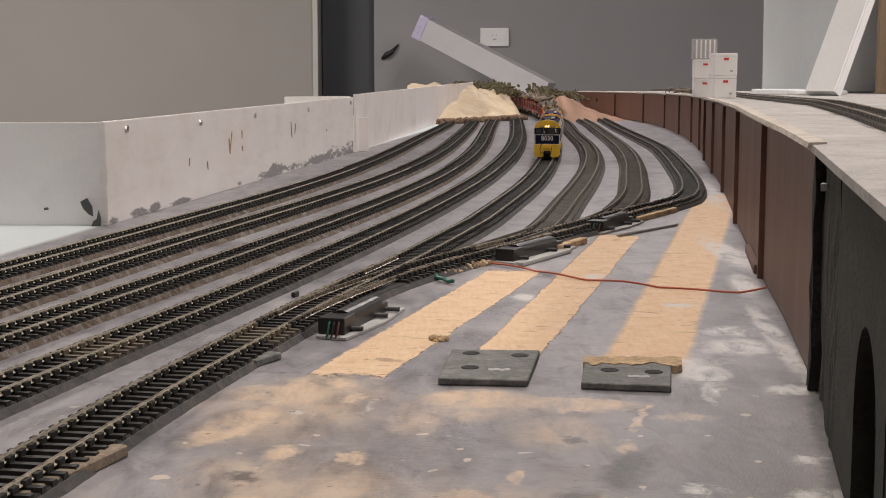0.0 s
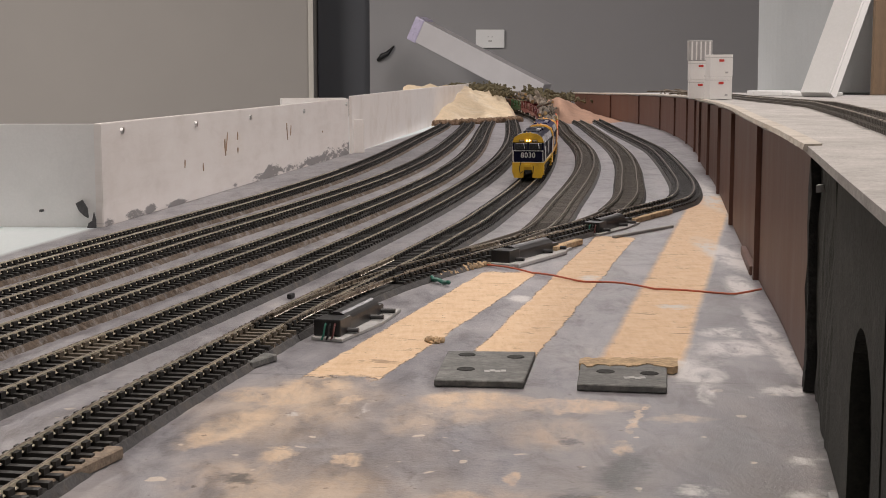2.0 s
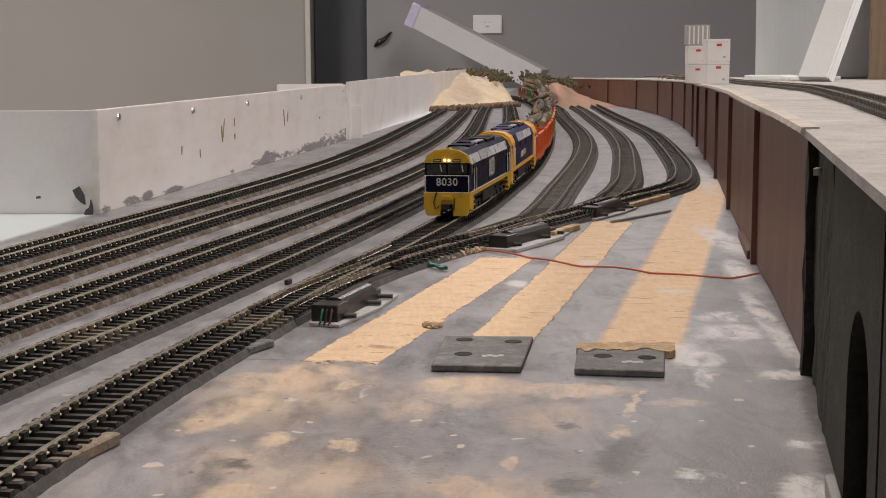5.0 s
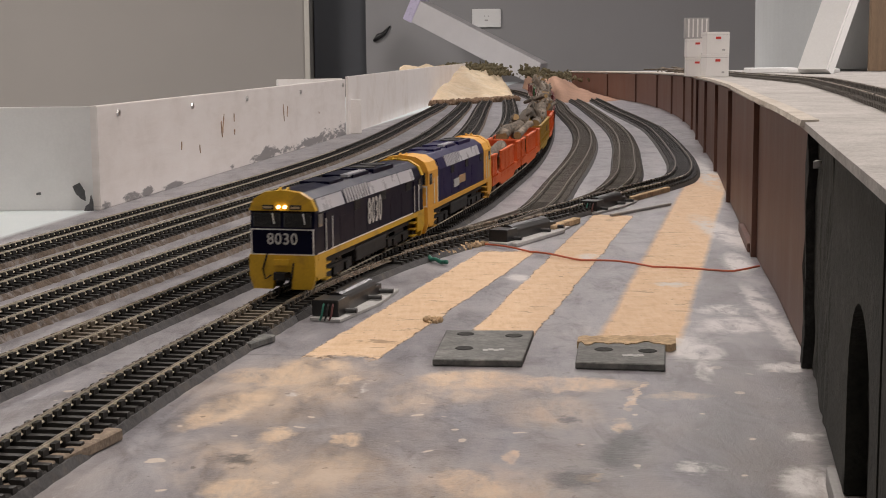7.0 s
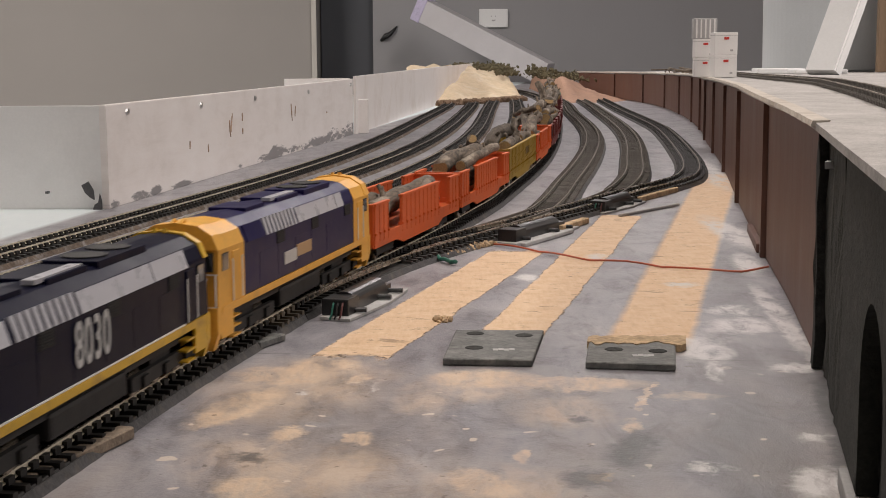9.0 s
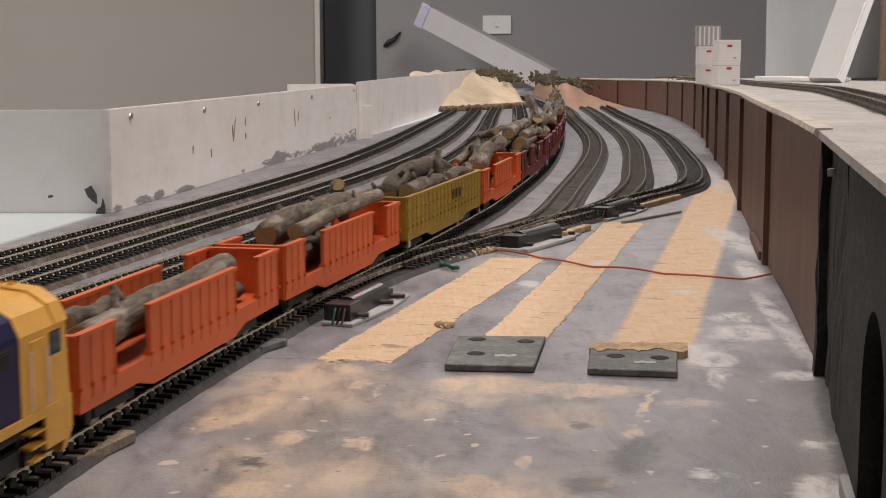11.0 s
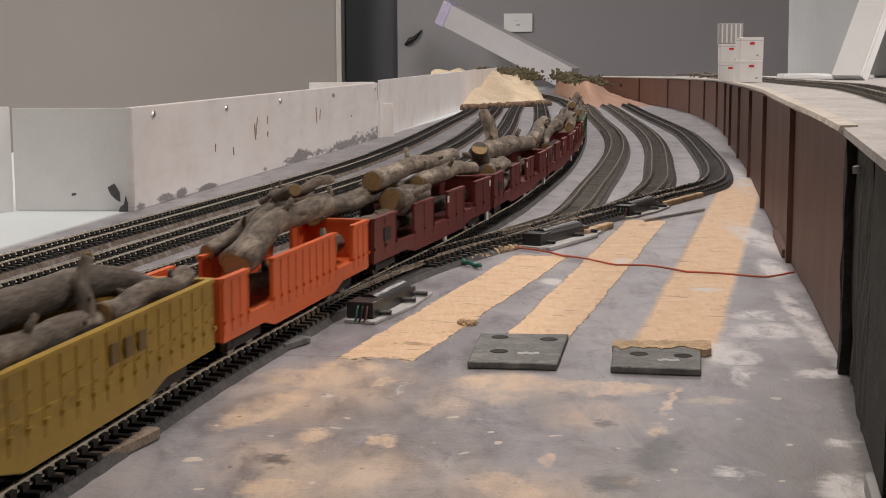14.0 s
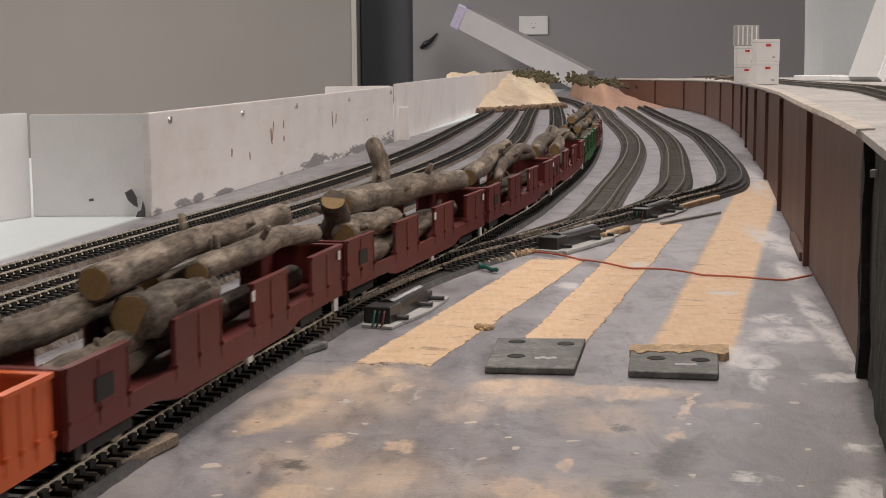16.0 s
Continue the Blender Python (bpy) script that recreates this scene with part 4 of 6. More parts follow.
def cut_end_material():
    """Sawn log end: pale wood with growth rings, in the log's own space (rings round x)."""
    m, nt, bsdf, nodes, links = nodes_of("sawn_log_end")
    co = coords(nt)
    sep = nodes.new("ShaderNodeSeparateXYZ")
    links.new(co, sep.inputs[0])
    r = math_node(nt, "SQRT", math_node(nt, "ADD", math_node(nt, "MULTIPLY", sep.outputs[1], sep.outputs[1]), math_node(nt, "MULTIPLY", sep.outputs[2], sep.outputs[2])))
    n = noise_node(nt, co, 500, 4)
    ring = math_node(nt, "FRACT", math_node(nt, "ADD", math_node(nt, "MULTIPLY", r, 1500), math_node(nt, "MULTIPLY", n, 2.0)))
    c = ramp_node(nt, math_node(nt, "ADD", math_node(nt, "MULTIPLY", ring, 0.4), math_node(nt, "MULTIPLY", n, 0.5)), [(0.1, (0.17, 0.10, 0.04)), (0.85, (0.44, 0.30, 0.14))])
    links.new(c, bsdf.inputs["Base Color"])
    bsdf.inputs["Roughness"].default_value = 0.8
    return m


CUTEND = cut_end_material()


# ---- locomotives: +x is the way they run, z 0 is the rail top ----
LOCO_L = 0.223


def hull_outline(z0=0.0185, w=0.0168):
    return [(-w, z0), (w, z0), (w, 0.0395), (w * 0.86, 0.0445), (w * 0.52, 0.0478), (0, 0.0488), (-w * 0.52, 0.0478), (-w * 0.86, 0.0445), (-w, 0.0395)]


def locomotive(style, label, length):
    root = empty("locomotive")
    tagged(root, label, "locomotive", "locomotives of the log train")
    h = length / 2
    paint, trim = (NAVY, YELLOW) if style == "number" else (INDIGO, AMBER)
    cab = 0.030
    bm = bmesh.new()
    b0 = h - (0.0035 if style == "number" else cab)
    prism(bm, hull_outline(), "x", -b0, b0)
    bmesh.ops.bevel(bm, geom=[e for e in bm.edges if abs(e.verts[0].co.x - e.verts[1].co.x) > 0.1], offset=0.0006, segments=1, affect="EDGES")
    body = part("body", bm, paint, root)
    # long upper roof flank; its silver colour includes the white reflection on the slope
    for s in (-1, 1):
        for x0, x1 in ((-b0 + 0.018, -0.052), (-0.051, 0.010), (0.057, b0 - 0.004)):
            bm = bmesh.new()
            prism(bm, [(s * 0.0172, 0.0385), (s * 0.0150, 0.0448), (s * 0.0144, 0.0446), (s * 0.0164, 0.0385)], "x", x0, x1)
            part("roof_flank", bm, SILVER if style == "number" or x0 < 0.0 else paint, body, "sloping roof flank, silver grey with its reflection painted in" if style == "number" or x0 < 0.0 else "")
        bm = bmesh.new()
        for k in range(9):
            x = 0.0125 + k * 0.0048
            prism(bm, [(s * 0.0174, 0.0385), (s * 0.0150, 0.0453), (s * 0.0140, 0.0450), (s * 0.0160, 0.0385)], "x", x, x + 0.0027)
        part("radiator_grille", bm, SILVER, body, "slatted silver radiator grille")
        # side doors and louvres
        for k in range(6):
            x = -b0 + 0.030 + k * 0.024
            part("access_door", boxes((x, x + 0.018, s * 0.0168 - 0.00012, s * 0.0168 + 0.00012, 0.0205, 0.0330)), paint, body)
        for x0 in (-0.075, -0.020, 0.030):
            bm = boxes((x0 - 0.0005, x0 + 0.0105, s * 0.0168 - 0.0002, s * 0.0168 + 0.0002, 0.0332, 0.0382))
            for k in range(6):
                box(bm, x0, x0 + 0.010, s * 0.0168 - 0.0005, s * 0.0168 + 0.0005, 0.0335 + k * 0.0008, 0.0339 + k * 0.0008)
            part("louvre", bm, CHASSIS, body)
    # roof gear
    bm = boxes((-0.062, -0.020, -0.010, 0.010, 0.0470, 0.0496), (-0.014, 0.016, -0.009, 0.009, 0.0472, 0.0494), (0.032, 0.056, -0.0085, 0.0085, 0.0470, 0.0493), bevel=0.0004)
    part("roof_hatch", bm, paint, body)
    part("roof_vent", boxes((-0.012, 0.022, 0.0035, 0.0078, 0.0486, 0.0500)), SILVER, body, "pale roof vent")
    for x in (-0.052, -0.032):
        bm = bmesh.new()
        rod(bm, (x, 0, 0.0490), (x, 0, 0.0501), 0.0078, 16)
        part("fan", bm, CHASSIS, body)
    # underframe
    part("underframe", boxes((-h + 0.002, h - 0.002, -0.0135, 0.0135, 0.0115, 0.0190)), CHASSIS, root)
    for s in (-1, 1):
        part("sill_stripe", boxes((-h + 0.004, h - 0.004, s * 0.0166 - 0.0008, s * 0.0166 + 0.0008, 0.0158, 0.0186)), trim, root, "bright painted sill stripe")
        if style == "number":
            part("lining", boxes((-h + 0.026, h - 0.004, s * 0.0168 - 0.0004, s * 0.0168 + 0.0004, 0.0187, 0.0192)), WHITE, root, "white painted line")
    part("fuel_tank", boxes((-0.030, 0.030, -0.0145, 0.0145, 0.0045, 0.0130), bevel=0.0015), CHASSIS, root)
    for x in (-0.068, 0.068):
        bogie = part("bogie", boxes((x - 0.032, x + 0.032, -0.0135, -0.0115, 0.0035, 0.0085), (x - 0.032, x + 0.032, 0.0115, 0.0135, 0.0035, 0.0085), (x - 0.010, x + 0.010, -0.0115, 0.0115, 0.005, 0.0115)), CHASSIS, root)
        for k in (-0.021, 0.0, 0.021):
            for s in (-1, 1):
                bm = bmesh.new()
                rod(bm, (x + k, s * 0.0070, 0.0056), (x + k, s * 0.0098, 0.0056), 0.0056, 16)
                part("wheel", bm, RAIL, bogie)
                part("axle_box", boxes((x + k - 0.0025, x + k + 0.0025, s * 0.0125 - 0.0022, s * 0.0125 + 0.0022, 0.0035, 0.0075)), CHASSIS, bogie)
    for e in (-1, 1):
        loco_end(root, e, style, paint, trim, h, cab)
    if style == "number":
        for s in (-1, 1):
            m = Matrix.Translation((0.003, s * 0.01735, 0.0298)) @ (Matrix.Rotation(math.pi, 4, "Z") if s > 0 else Matrix.Identity(4)) @ Matrix.Rotation(math.pi / 2, 4, "X") @ Matrix.Diagonal((0.62, 1, 1, 1))
            lettering("8030", 0.0200, GREYNUM, root, m, "large grey figure of the running number")
    else:
        for s in (-1, 1):
            part("emblem", boxes((0.014, 0.031, s * 0.0171 - 0.0003, s * 0.0171 + 0.0003, 0.0235, 0.0285)), GREYNUM, root, "pale grey emblem panel")
            part("emblem", boxes((-0.008, 0.0135, s * 0.0171 - 0.0003, s * 0.0171 + 0.0003, 0.0245, 0.0295)), TAN, root, "tan emblem panel")
    return root


def loco_end(root, e, style, paint, trim, h, cab):
    """The cab end at +x (e = 1) or -x (e = -1)."""
    def bx(*dims, bevel=0.0):
        bm = boxes(*dims, bevel=bevel)
        if e < 0:
            for v in bm.verts:
                v.co.x = -v.co.x
            bmesh.ops.reverse_faces(bm, faces=bm.faces[:])
        return bm

    def mir(bm):
        if e < 0:
            for v in bm.verts:
                v.co.x = -v.co.x
            bmesh.ops.reverse_faces(bm, faces=bm.faces[:])
        return bm
    face_paint = paint if style == "number" else trim
    bm = bmesh.new()
    if style == "number":
        prism(bm, hull_outline(), "x", h - 0.0040, h)
    else:
        prism(bm, hull_outline(w=0.0171), "x", h - cab, h)
    for v in bm.verts:
        if v.co.x > h - 0.001:
            v.co.x -= max(0.0, (v.co.z - 0.031)) * 0.16
    cabp = part("cab", mir(bm), face_paint, root)
    # yellow cowl over the windscreen
    bm = bmesh.new()
    w = 0.0174
    prism(bm, [(-w, 0.0396), (w, 0.0396), (w * 0.86, 0.0450), (w * 0.52, 0.0484), (0, 0.0494), (-w * 0.52, 0.0484), (-w * 0.86, 0.0450)], "x", h - (0.0045 if style == "number" else 0.0085), h - 0.0004)
    part("cowl", mir(bm), trim, cabp, "yellow roof cowl")
    # windscreens
    for y in (-0.0080, 0.0080):
        bm = bx((h - 0.0018, h - 0.0001, y - 0.0072, y + 0.0072, 0.0318, 0.0388), bevel=0.0004)
        part("windscreen", bm, GLASS, cabp, "dark glass windscreen")
        bm = bmesh.new()
        rod(bm, (h + 0.0002, y + 0.003, 0.0385), (h + 0.0006, y + 0.0042, 0.0335), 0.00028, 5)
        part("wiper", mir(bm), WHITE, cabp)
    # number boards and headlamps in the cowl
    for y in (-0.0072, 0.0072):
        part("number_board", bx((h - 0.0012, h + 0.0003, y - 0.0030, y + 0.0030, 0.0402, 0.0424), bevel=0.0003), CHASSIS, cabp)
        part("board_figures", bx((h + 0.0002, h + 0.0006, y - 0.0022, y + 0.0022, 0.0408, 0.0418)), LAMPDIM, cabp, "amber bar of small figures")
    for y in (-0.0016, 0.0016):
        bm = bmesh.new()
        rod(bm, (h - 0.0010, y, 0.0415), (h + 0.0006, y, 0.0415), 0.00085, 12)
        lit = style == "number" and e > 0
        part("headlamp", mir(bm), LAMPGLOW if lit else LAMPDIM, cabp, "lit warm headlamp" if lit else "")
    bm = bmesh.new()
    for y in (-0.0020, 0.0020):
        prism(bm, [(h - 0.006, 0.0480), (h - 0.001, 0.0480), (h - 0.001, 0.0492), (h - 0.005, 0.0505)], "y", y - 0.0006, y + 0.0006)
    part("horn", mir(bm), trim, cabp)
    if style == "number":
        m = Matrix.Translation((e * (h + 0.0002), 0.0, 0.0265)) @ Matrix.Rotation(math.pi / 2 if e > 0 else -math.pi / 2, 4, "Z") @ Matrix.Rotation(math.pi / 2, 4, "X") @ Matrix.Diagonal((0.92, 1, 1, 1))
        lettering("8030", 0.0080, GREYNUM, cabp, m, "grey figure of the number on the nose")
    # white lining round the nose panel
    part("lining", bx((h - 0.0002, h + 0.0003, -0.0168, 0.0168, 0.0306, 0.0311)), WHITE, cabp, "white painted line")
    part("lining", bx((h - 0.0002, h + 0.0003, -0.0168, 0.0168, 0.0186, 0.0192)), WHITE, cabp, "white painted line")
    for y in (-0.0162, 0.0162):
        part("lining", bx((h - 0.0002, h + 0.0003, y - 0.0003, y + 0.0003, 0.0186, 0.0311)), WHITE, cabp)
    # cab side window and door
    for s in (-1, 1):
        part("side_window", bx((h - 0.0120, h - 0.0050, s * 0.0170 - 0.0004, s * 0.0170 + 0.0004, 0.0315, 0.0380), bevel=0.0003), GLASS, cabp)
        part("cab_door", bx((h - 0.0240, h - 0.0160, s * 0.0170 - 0.0004, s * 0.0170 + 0.0004, 0.0190, 0.0375), bevel=0.0003), face_paint, cabp)
        bm = bmesh.new()
        for x in (h - 0.0252, h - 0.0148):
            rod(bm, (x, s * 0.0180, 0.0195), (x, s * 0.0180, 0.0350), 0.0003, 6)
        part("handrail", mir(bm), WHITE, cabp)
        bm = bx(*[(h - 0.0245, h - 0.0160, s * 0.0150 - 0.0020, s * 0.0150 + 0.0020, z, z + 0.0007) for z in (0.0040, 0.0080, 0.0120)])
        part("cab_steps", bm, trim, cabp)
    # pilot with plough, buffer beam, coupler, hoses
    bm = bmesh.new()
    prism(bm, [(-0.0172, 0.0188), (0.0172, 0.0188), (0.0172, 0.0085), (0.0150, 0.0018), (0.0050, 0.0018), (0.0045, 0.0105), (-0.0045, 0.0105), (-0.0050, 0.0018), (-0.0150, 0.0018), (-0.0172, 0.0085)], "x", h - 0.0025, h + 0.0012)
    part("pilot", mir(bm), trim, root, "yellow pilot plate")
    for s in (-1, 1):
        part("pilot_side", bx((h - 0.016, h - 0.0026, s * 0.01655 - 0.0006, s * 0.01655 + 0.0006, 0.0060, 0.0186)), trim, root)
    part("coupler_pocket", bx((h + 0.0012, h + 0.0028, -0.0040, 0.0040, 0.0135, 0.0168), bevel=0.0004), trim, root)
    part("coupler", bx((h - 0.004, h + 0.0055, -0.0018, 0.0018, 0.0075, 0.0100), (h + 0.0035, h + 0.0060, -0.0030, 0.0030, 0.0070, 0.0105)), CHASSIS, root)
    bm = bmesh.new()
    tube(bm, [(h + 0.0014, -0.0075, 0.0195), (h + 0.0030, -0.0095, 0.0120), (h + 0.0035, -0.0080, 0.0070), (h + 0.0020, -0.0055, 0.0090)], 0.0005, 6)
    tube(bm, [(h + 0.0014, 0.0060, 0.0150), (h + 0.0028, 0.0055, 0.0080), (h + 0.0020, 0.0040, 0.0050)], 0.0005, 6)
    part("brake_hose", mir(bm), CHASSIS, root)


# ---- wagons ----
def wagon(kind, length, label):
    root = empty("log_wagon")
    tagged(root, label, "wagon", "wagons of the log train")
    h, w = length / 2, 0.0158
    paint = {"orange": ORANGE, "mustard": OLIVE, "maroon": MAROON, "green": GREEN}[kind]
    z0, zt = 0.0100, (0.0355 if kind == "mustard" else 0.0340)
    if kind == "maroon":
        zt = 0.0330
    part("floor_plate", boxes((-h, h, -w + 0.0010, w - 0.0010, 0.0125, 0.0145)), paint, root)
    rib = mesh_of("rib", boxes((-0.0004, 0.0004, -0.0009, 0.0009, 0.0, zt - 0.0008 - 0.0125), (-0.0008, 0.0008, -0.0017, 0.0017, 0.0042, 0.0056)), paint)
    for e in (-1, 1):
        wall = part("end_wall", boxes((e * h - 0.0010, e * h + 0.0010, -w, w, z0, zt)), paint, root)
        for k in range(5):
            y = -w + 0.004 + k * (2 * w - 0.008) / 4
            part("rib", rib, None, wall, m=pose(e * h, y, 0.0125, 0, 0, 90))
        part("capping", boxes((e * h - 0.0018, e * h + 0.0018, -w - 0.0006, w + 0.0006, zt - 0.0010, zt + 0.0004)), paint, wall)
    if kind == "orange":
        spans = [(-h, -h + 0.028), (-h + 0.056, h - 0.056), (h - 0.028, h)]
    elif kind == "mustard":
        spans = [(-h, h)]
    else:
        u = length
        spans = [(-h, -h + 0.153 * u), (-h + 0.281 * u, -h + 0.44 * u), (-h + 0.56 * u, -h + 0.715 * u), (-h + 0.83 * u, h)]
        spans = [(-b, -a) for a, b in spans][::-1]
    for s in (-1, 1):
        # fish-belly side sill
        bm = bmesh.new()
        prism(bm, [(-h, 0.0095), (-h * 0.55, 0.0095), (-h * 0.42, 0.0062), (h * 0.42, 0.0062), (h * 0.55, 0.0095), (h, 0.0095), (h, 0.0165), (-h, 0.0165)], "y", s * w - 0.0007, s * w + 0.0007)
        side = part("side_sill", bm, paint, root)
        for a, b in spans:
            panel = part("side_panel", boxes((a, b, s * w - 0.0006, s * w + 0.0006, 0.0164, zt)), paint, root)
            n = max(2, round((b - a) / (0.0105 if kind != "maroon" else 0.02)))
            for k in range(n + 1):
                part("rib", rib, None, panel, m=pose(a + 0.0010 + (b - a - 0.0020) * k / n, s * w, 0.0125))
            part("capping", boxes((a, b, s * w - 0.0014, s * w + 0.0014, zt - 0.0009, zt + 0.0005)), paint, panel)
            if kind == "mustard":
                stamp = mesh_of("stamped_panel", boxes((-0.0032, 0.0032, -0.0011, 0.0011, 0.0, 0.0010)), paint)
                for k in range(n):
                    for z in (0.0205, 0.0270):
                        part("stamped_panel", stamp, None, panel, m=pose(a + (b - a) * (k + 0.5) / n, s * w, z))
        if kind == "maroon":
            part("panel_mark", boxes((h - 0.030, h - 0.018, s * (w + 0.0009) - 0.0002, s * (w + 0.0009) + 0.0002, 0.0195, 0.0265)), CHASSIS, root, "dark square mark")
            for x in (-h + 0.004, -h + 0.120):
                part("end_step", boxes((x, x + 0.0062, s * 0.0150 - 0.0008, s * 0.0150 + 0.0008, 0.0030, 0.0105), bevel=0.0005), WHITE, root, "white painted step")
                part("data_panel", boxes((x + 0.001, x + 0.004, s * (w + 0.0015) - 0.0002, s * (w + 0.0015) + 0.0002, 0.0270, 0.0310)), WHITE, root)
        if kind == "mustard":
            for k in range(3):
                part("data_panel", boxes((-0.040 + k * 0.011, -0.034 + k * 0.011, s * (w + 0.0015) - 0.0002, s * (w + 0.0015) + 0.0002, 0.0235, 0.0300)), FADED, root, "dark bar of unreadable data")
        part("steps", boxes((h - 0.010, h - 0.006, s * 0.0150 - 0.0006, s * 0.0150 + 0.0006, 0.0050, 0.0120)), CHASSIS if kind != "mustard" else TRIMWHITE, root)
    part("centre_sill", boxes((-h + 0.004, h - 0.004, -0.004, 0.004, 0.0080, 0.0126)), CHASSIS, root)
    for x in (-h + 0.035, h - 0.035):
        bogie = part("bogie", boxes((x - 0.016, x + 0.016, -0.0125, -0.0105, 0.0035, 0.0075), (x - 0.016, x + 0.016, 0.0105, 0.0125, 0.0035, 0.0075), (x - 0.004, x + 0.004, -0.0115, 0.0115, 0.0040, 0.0090)), CHASSIS, root)
        for k in (-0.0105, 0.0105):
            for s in (-1, 1):
                bm = bmesh.new()
                rod(bm, (x + k, s * 0.0070, 0.0053), (x + k, s * 0.0096, 0.0053), 0.0053, 14)
                part("wheel", bm, RAIL, bogie)
    for e in (-1, 1):
        part("coupler", boxes((e * (h + 0.0025) - 0.0030, e * (h + 0.0025) + 0.0030, -0.0016, 0.0016, 0.0078, 0.0102)), CHASSIS, root)
    return root


def log(length, r0, r1, bend, seed, knots=2):
    """A debarked or barked branch along x, its middle at the origin, with sawn ends as a part."""
    rnd = random.Random(seed)
    n = 22
    pts, rad = [], []
    ph, lift = rnd.uniform(0, 6.28), rnd.uniform(-1, 1)
    for i in range(n + 1):
        u = i / n
        x = (u - 0.5) * length
        arch = bend * (1 - (2 * u - 1) ** 2)
        pts.append((x, arch * math.cos(ph) * 0.15 + 0.0010 * math.sin(u * 9 + ph), arch + 0.0008 * math.sin(u * 11 + seed)))
        rad.append((r1 + (r0 - r1) * u) * (1 + 0.05 * math.sin(u * 7 + seed) + 0.025 * rnd.uniform(-1, 1)))
    bm = bmesh.new()
    tube(bm, pts, rad, 14, 0.09, seed)
    for k in range(knots):
        i = rnd.randint(3, n - 3)
        p = Vector(pts[i])
        a = rnd.uniform(0.2, 2.9)
        d = Vector((rnd.uniform(-0.6, 0.6), math.cos(a), math.sin(a))).normalized()
        rod(bm, p, p + d * rad[i] * rnd.uniform(1.4, 2.4), rad[i] * 0.34, 7, rad[i] * 0.24)
    root = part("log", bm, BARK, None, smooth=True)
    for i, d in ((0, -1), (n, 1)):
        p = Vector(pts[i])
        bm = bmesh.new()
        rod(bm, p, p + Vector((d * 0.0005, 0, 0)), rad[i] * 0.90, 14)
        part("sawn_end", bm, CUTEND, root, "pale sawn end with growth rings")
    return root


# ---- the train and its running ----
TRAIN = [("number", 0.213, 0.232), ("emblem", LOCO_L, 0.239), ("orange", 0.202, 0.213), ("orange", 0.202, 0.213), ("mustard", 0.214, 0.225), ("orange", 0.202, 0.211),
         ("maroon", 0.275, 0.286), ("maroon", 0.275, 0.286), ("maroon", 0.275, 0.286), ("maroon", 0.275, 0.286), ("green", 0.22, 0.232), ("maroon", 0.275, 0.286)]
MAIN = LINES["five"]
# seconds and how far the leading nose has run past its first place
START_Y = 1.9045
RUN = [(0, 0.0), (1.5, 0.262), (3.5, 0.6085), (7, 1.2341), (8, 1.4223), (9, 1.607), (11.5, 2.067), (12.5, 2.2472), (13.5, 2.425), (14.5, 2.61), (15, 2.704), (15.5, 2.7926), (16, 2.8754)]
TIMES = [k * 0.5 for k in range(33)]


def nose_at(t):
    return MAIN.s_at_y(START_Y) + float(np.interp(t, [q[0] for q in RUN], [q[1] for q in RUN]))


def car_pose(t, centre, half):
    """A car's pose from its two bogies on the line; centre is measured back from the nose."""
    s = nose_at(t) - centre
    a, b = MAIN.at(s + half)[0], MAIN.at(s - half)[0]
    d = a - b
    mid = (a + b) / 2
    return Matrix.Translation((mid.x, mid.y, RAIL_TOP)) @ Matrix.Rotation(math.atan2(d.y, d.x), 4, "Z")


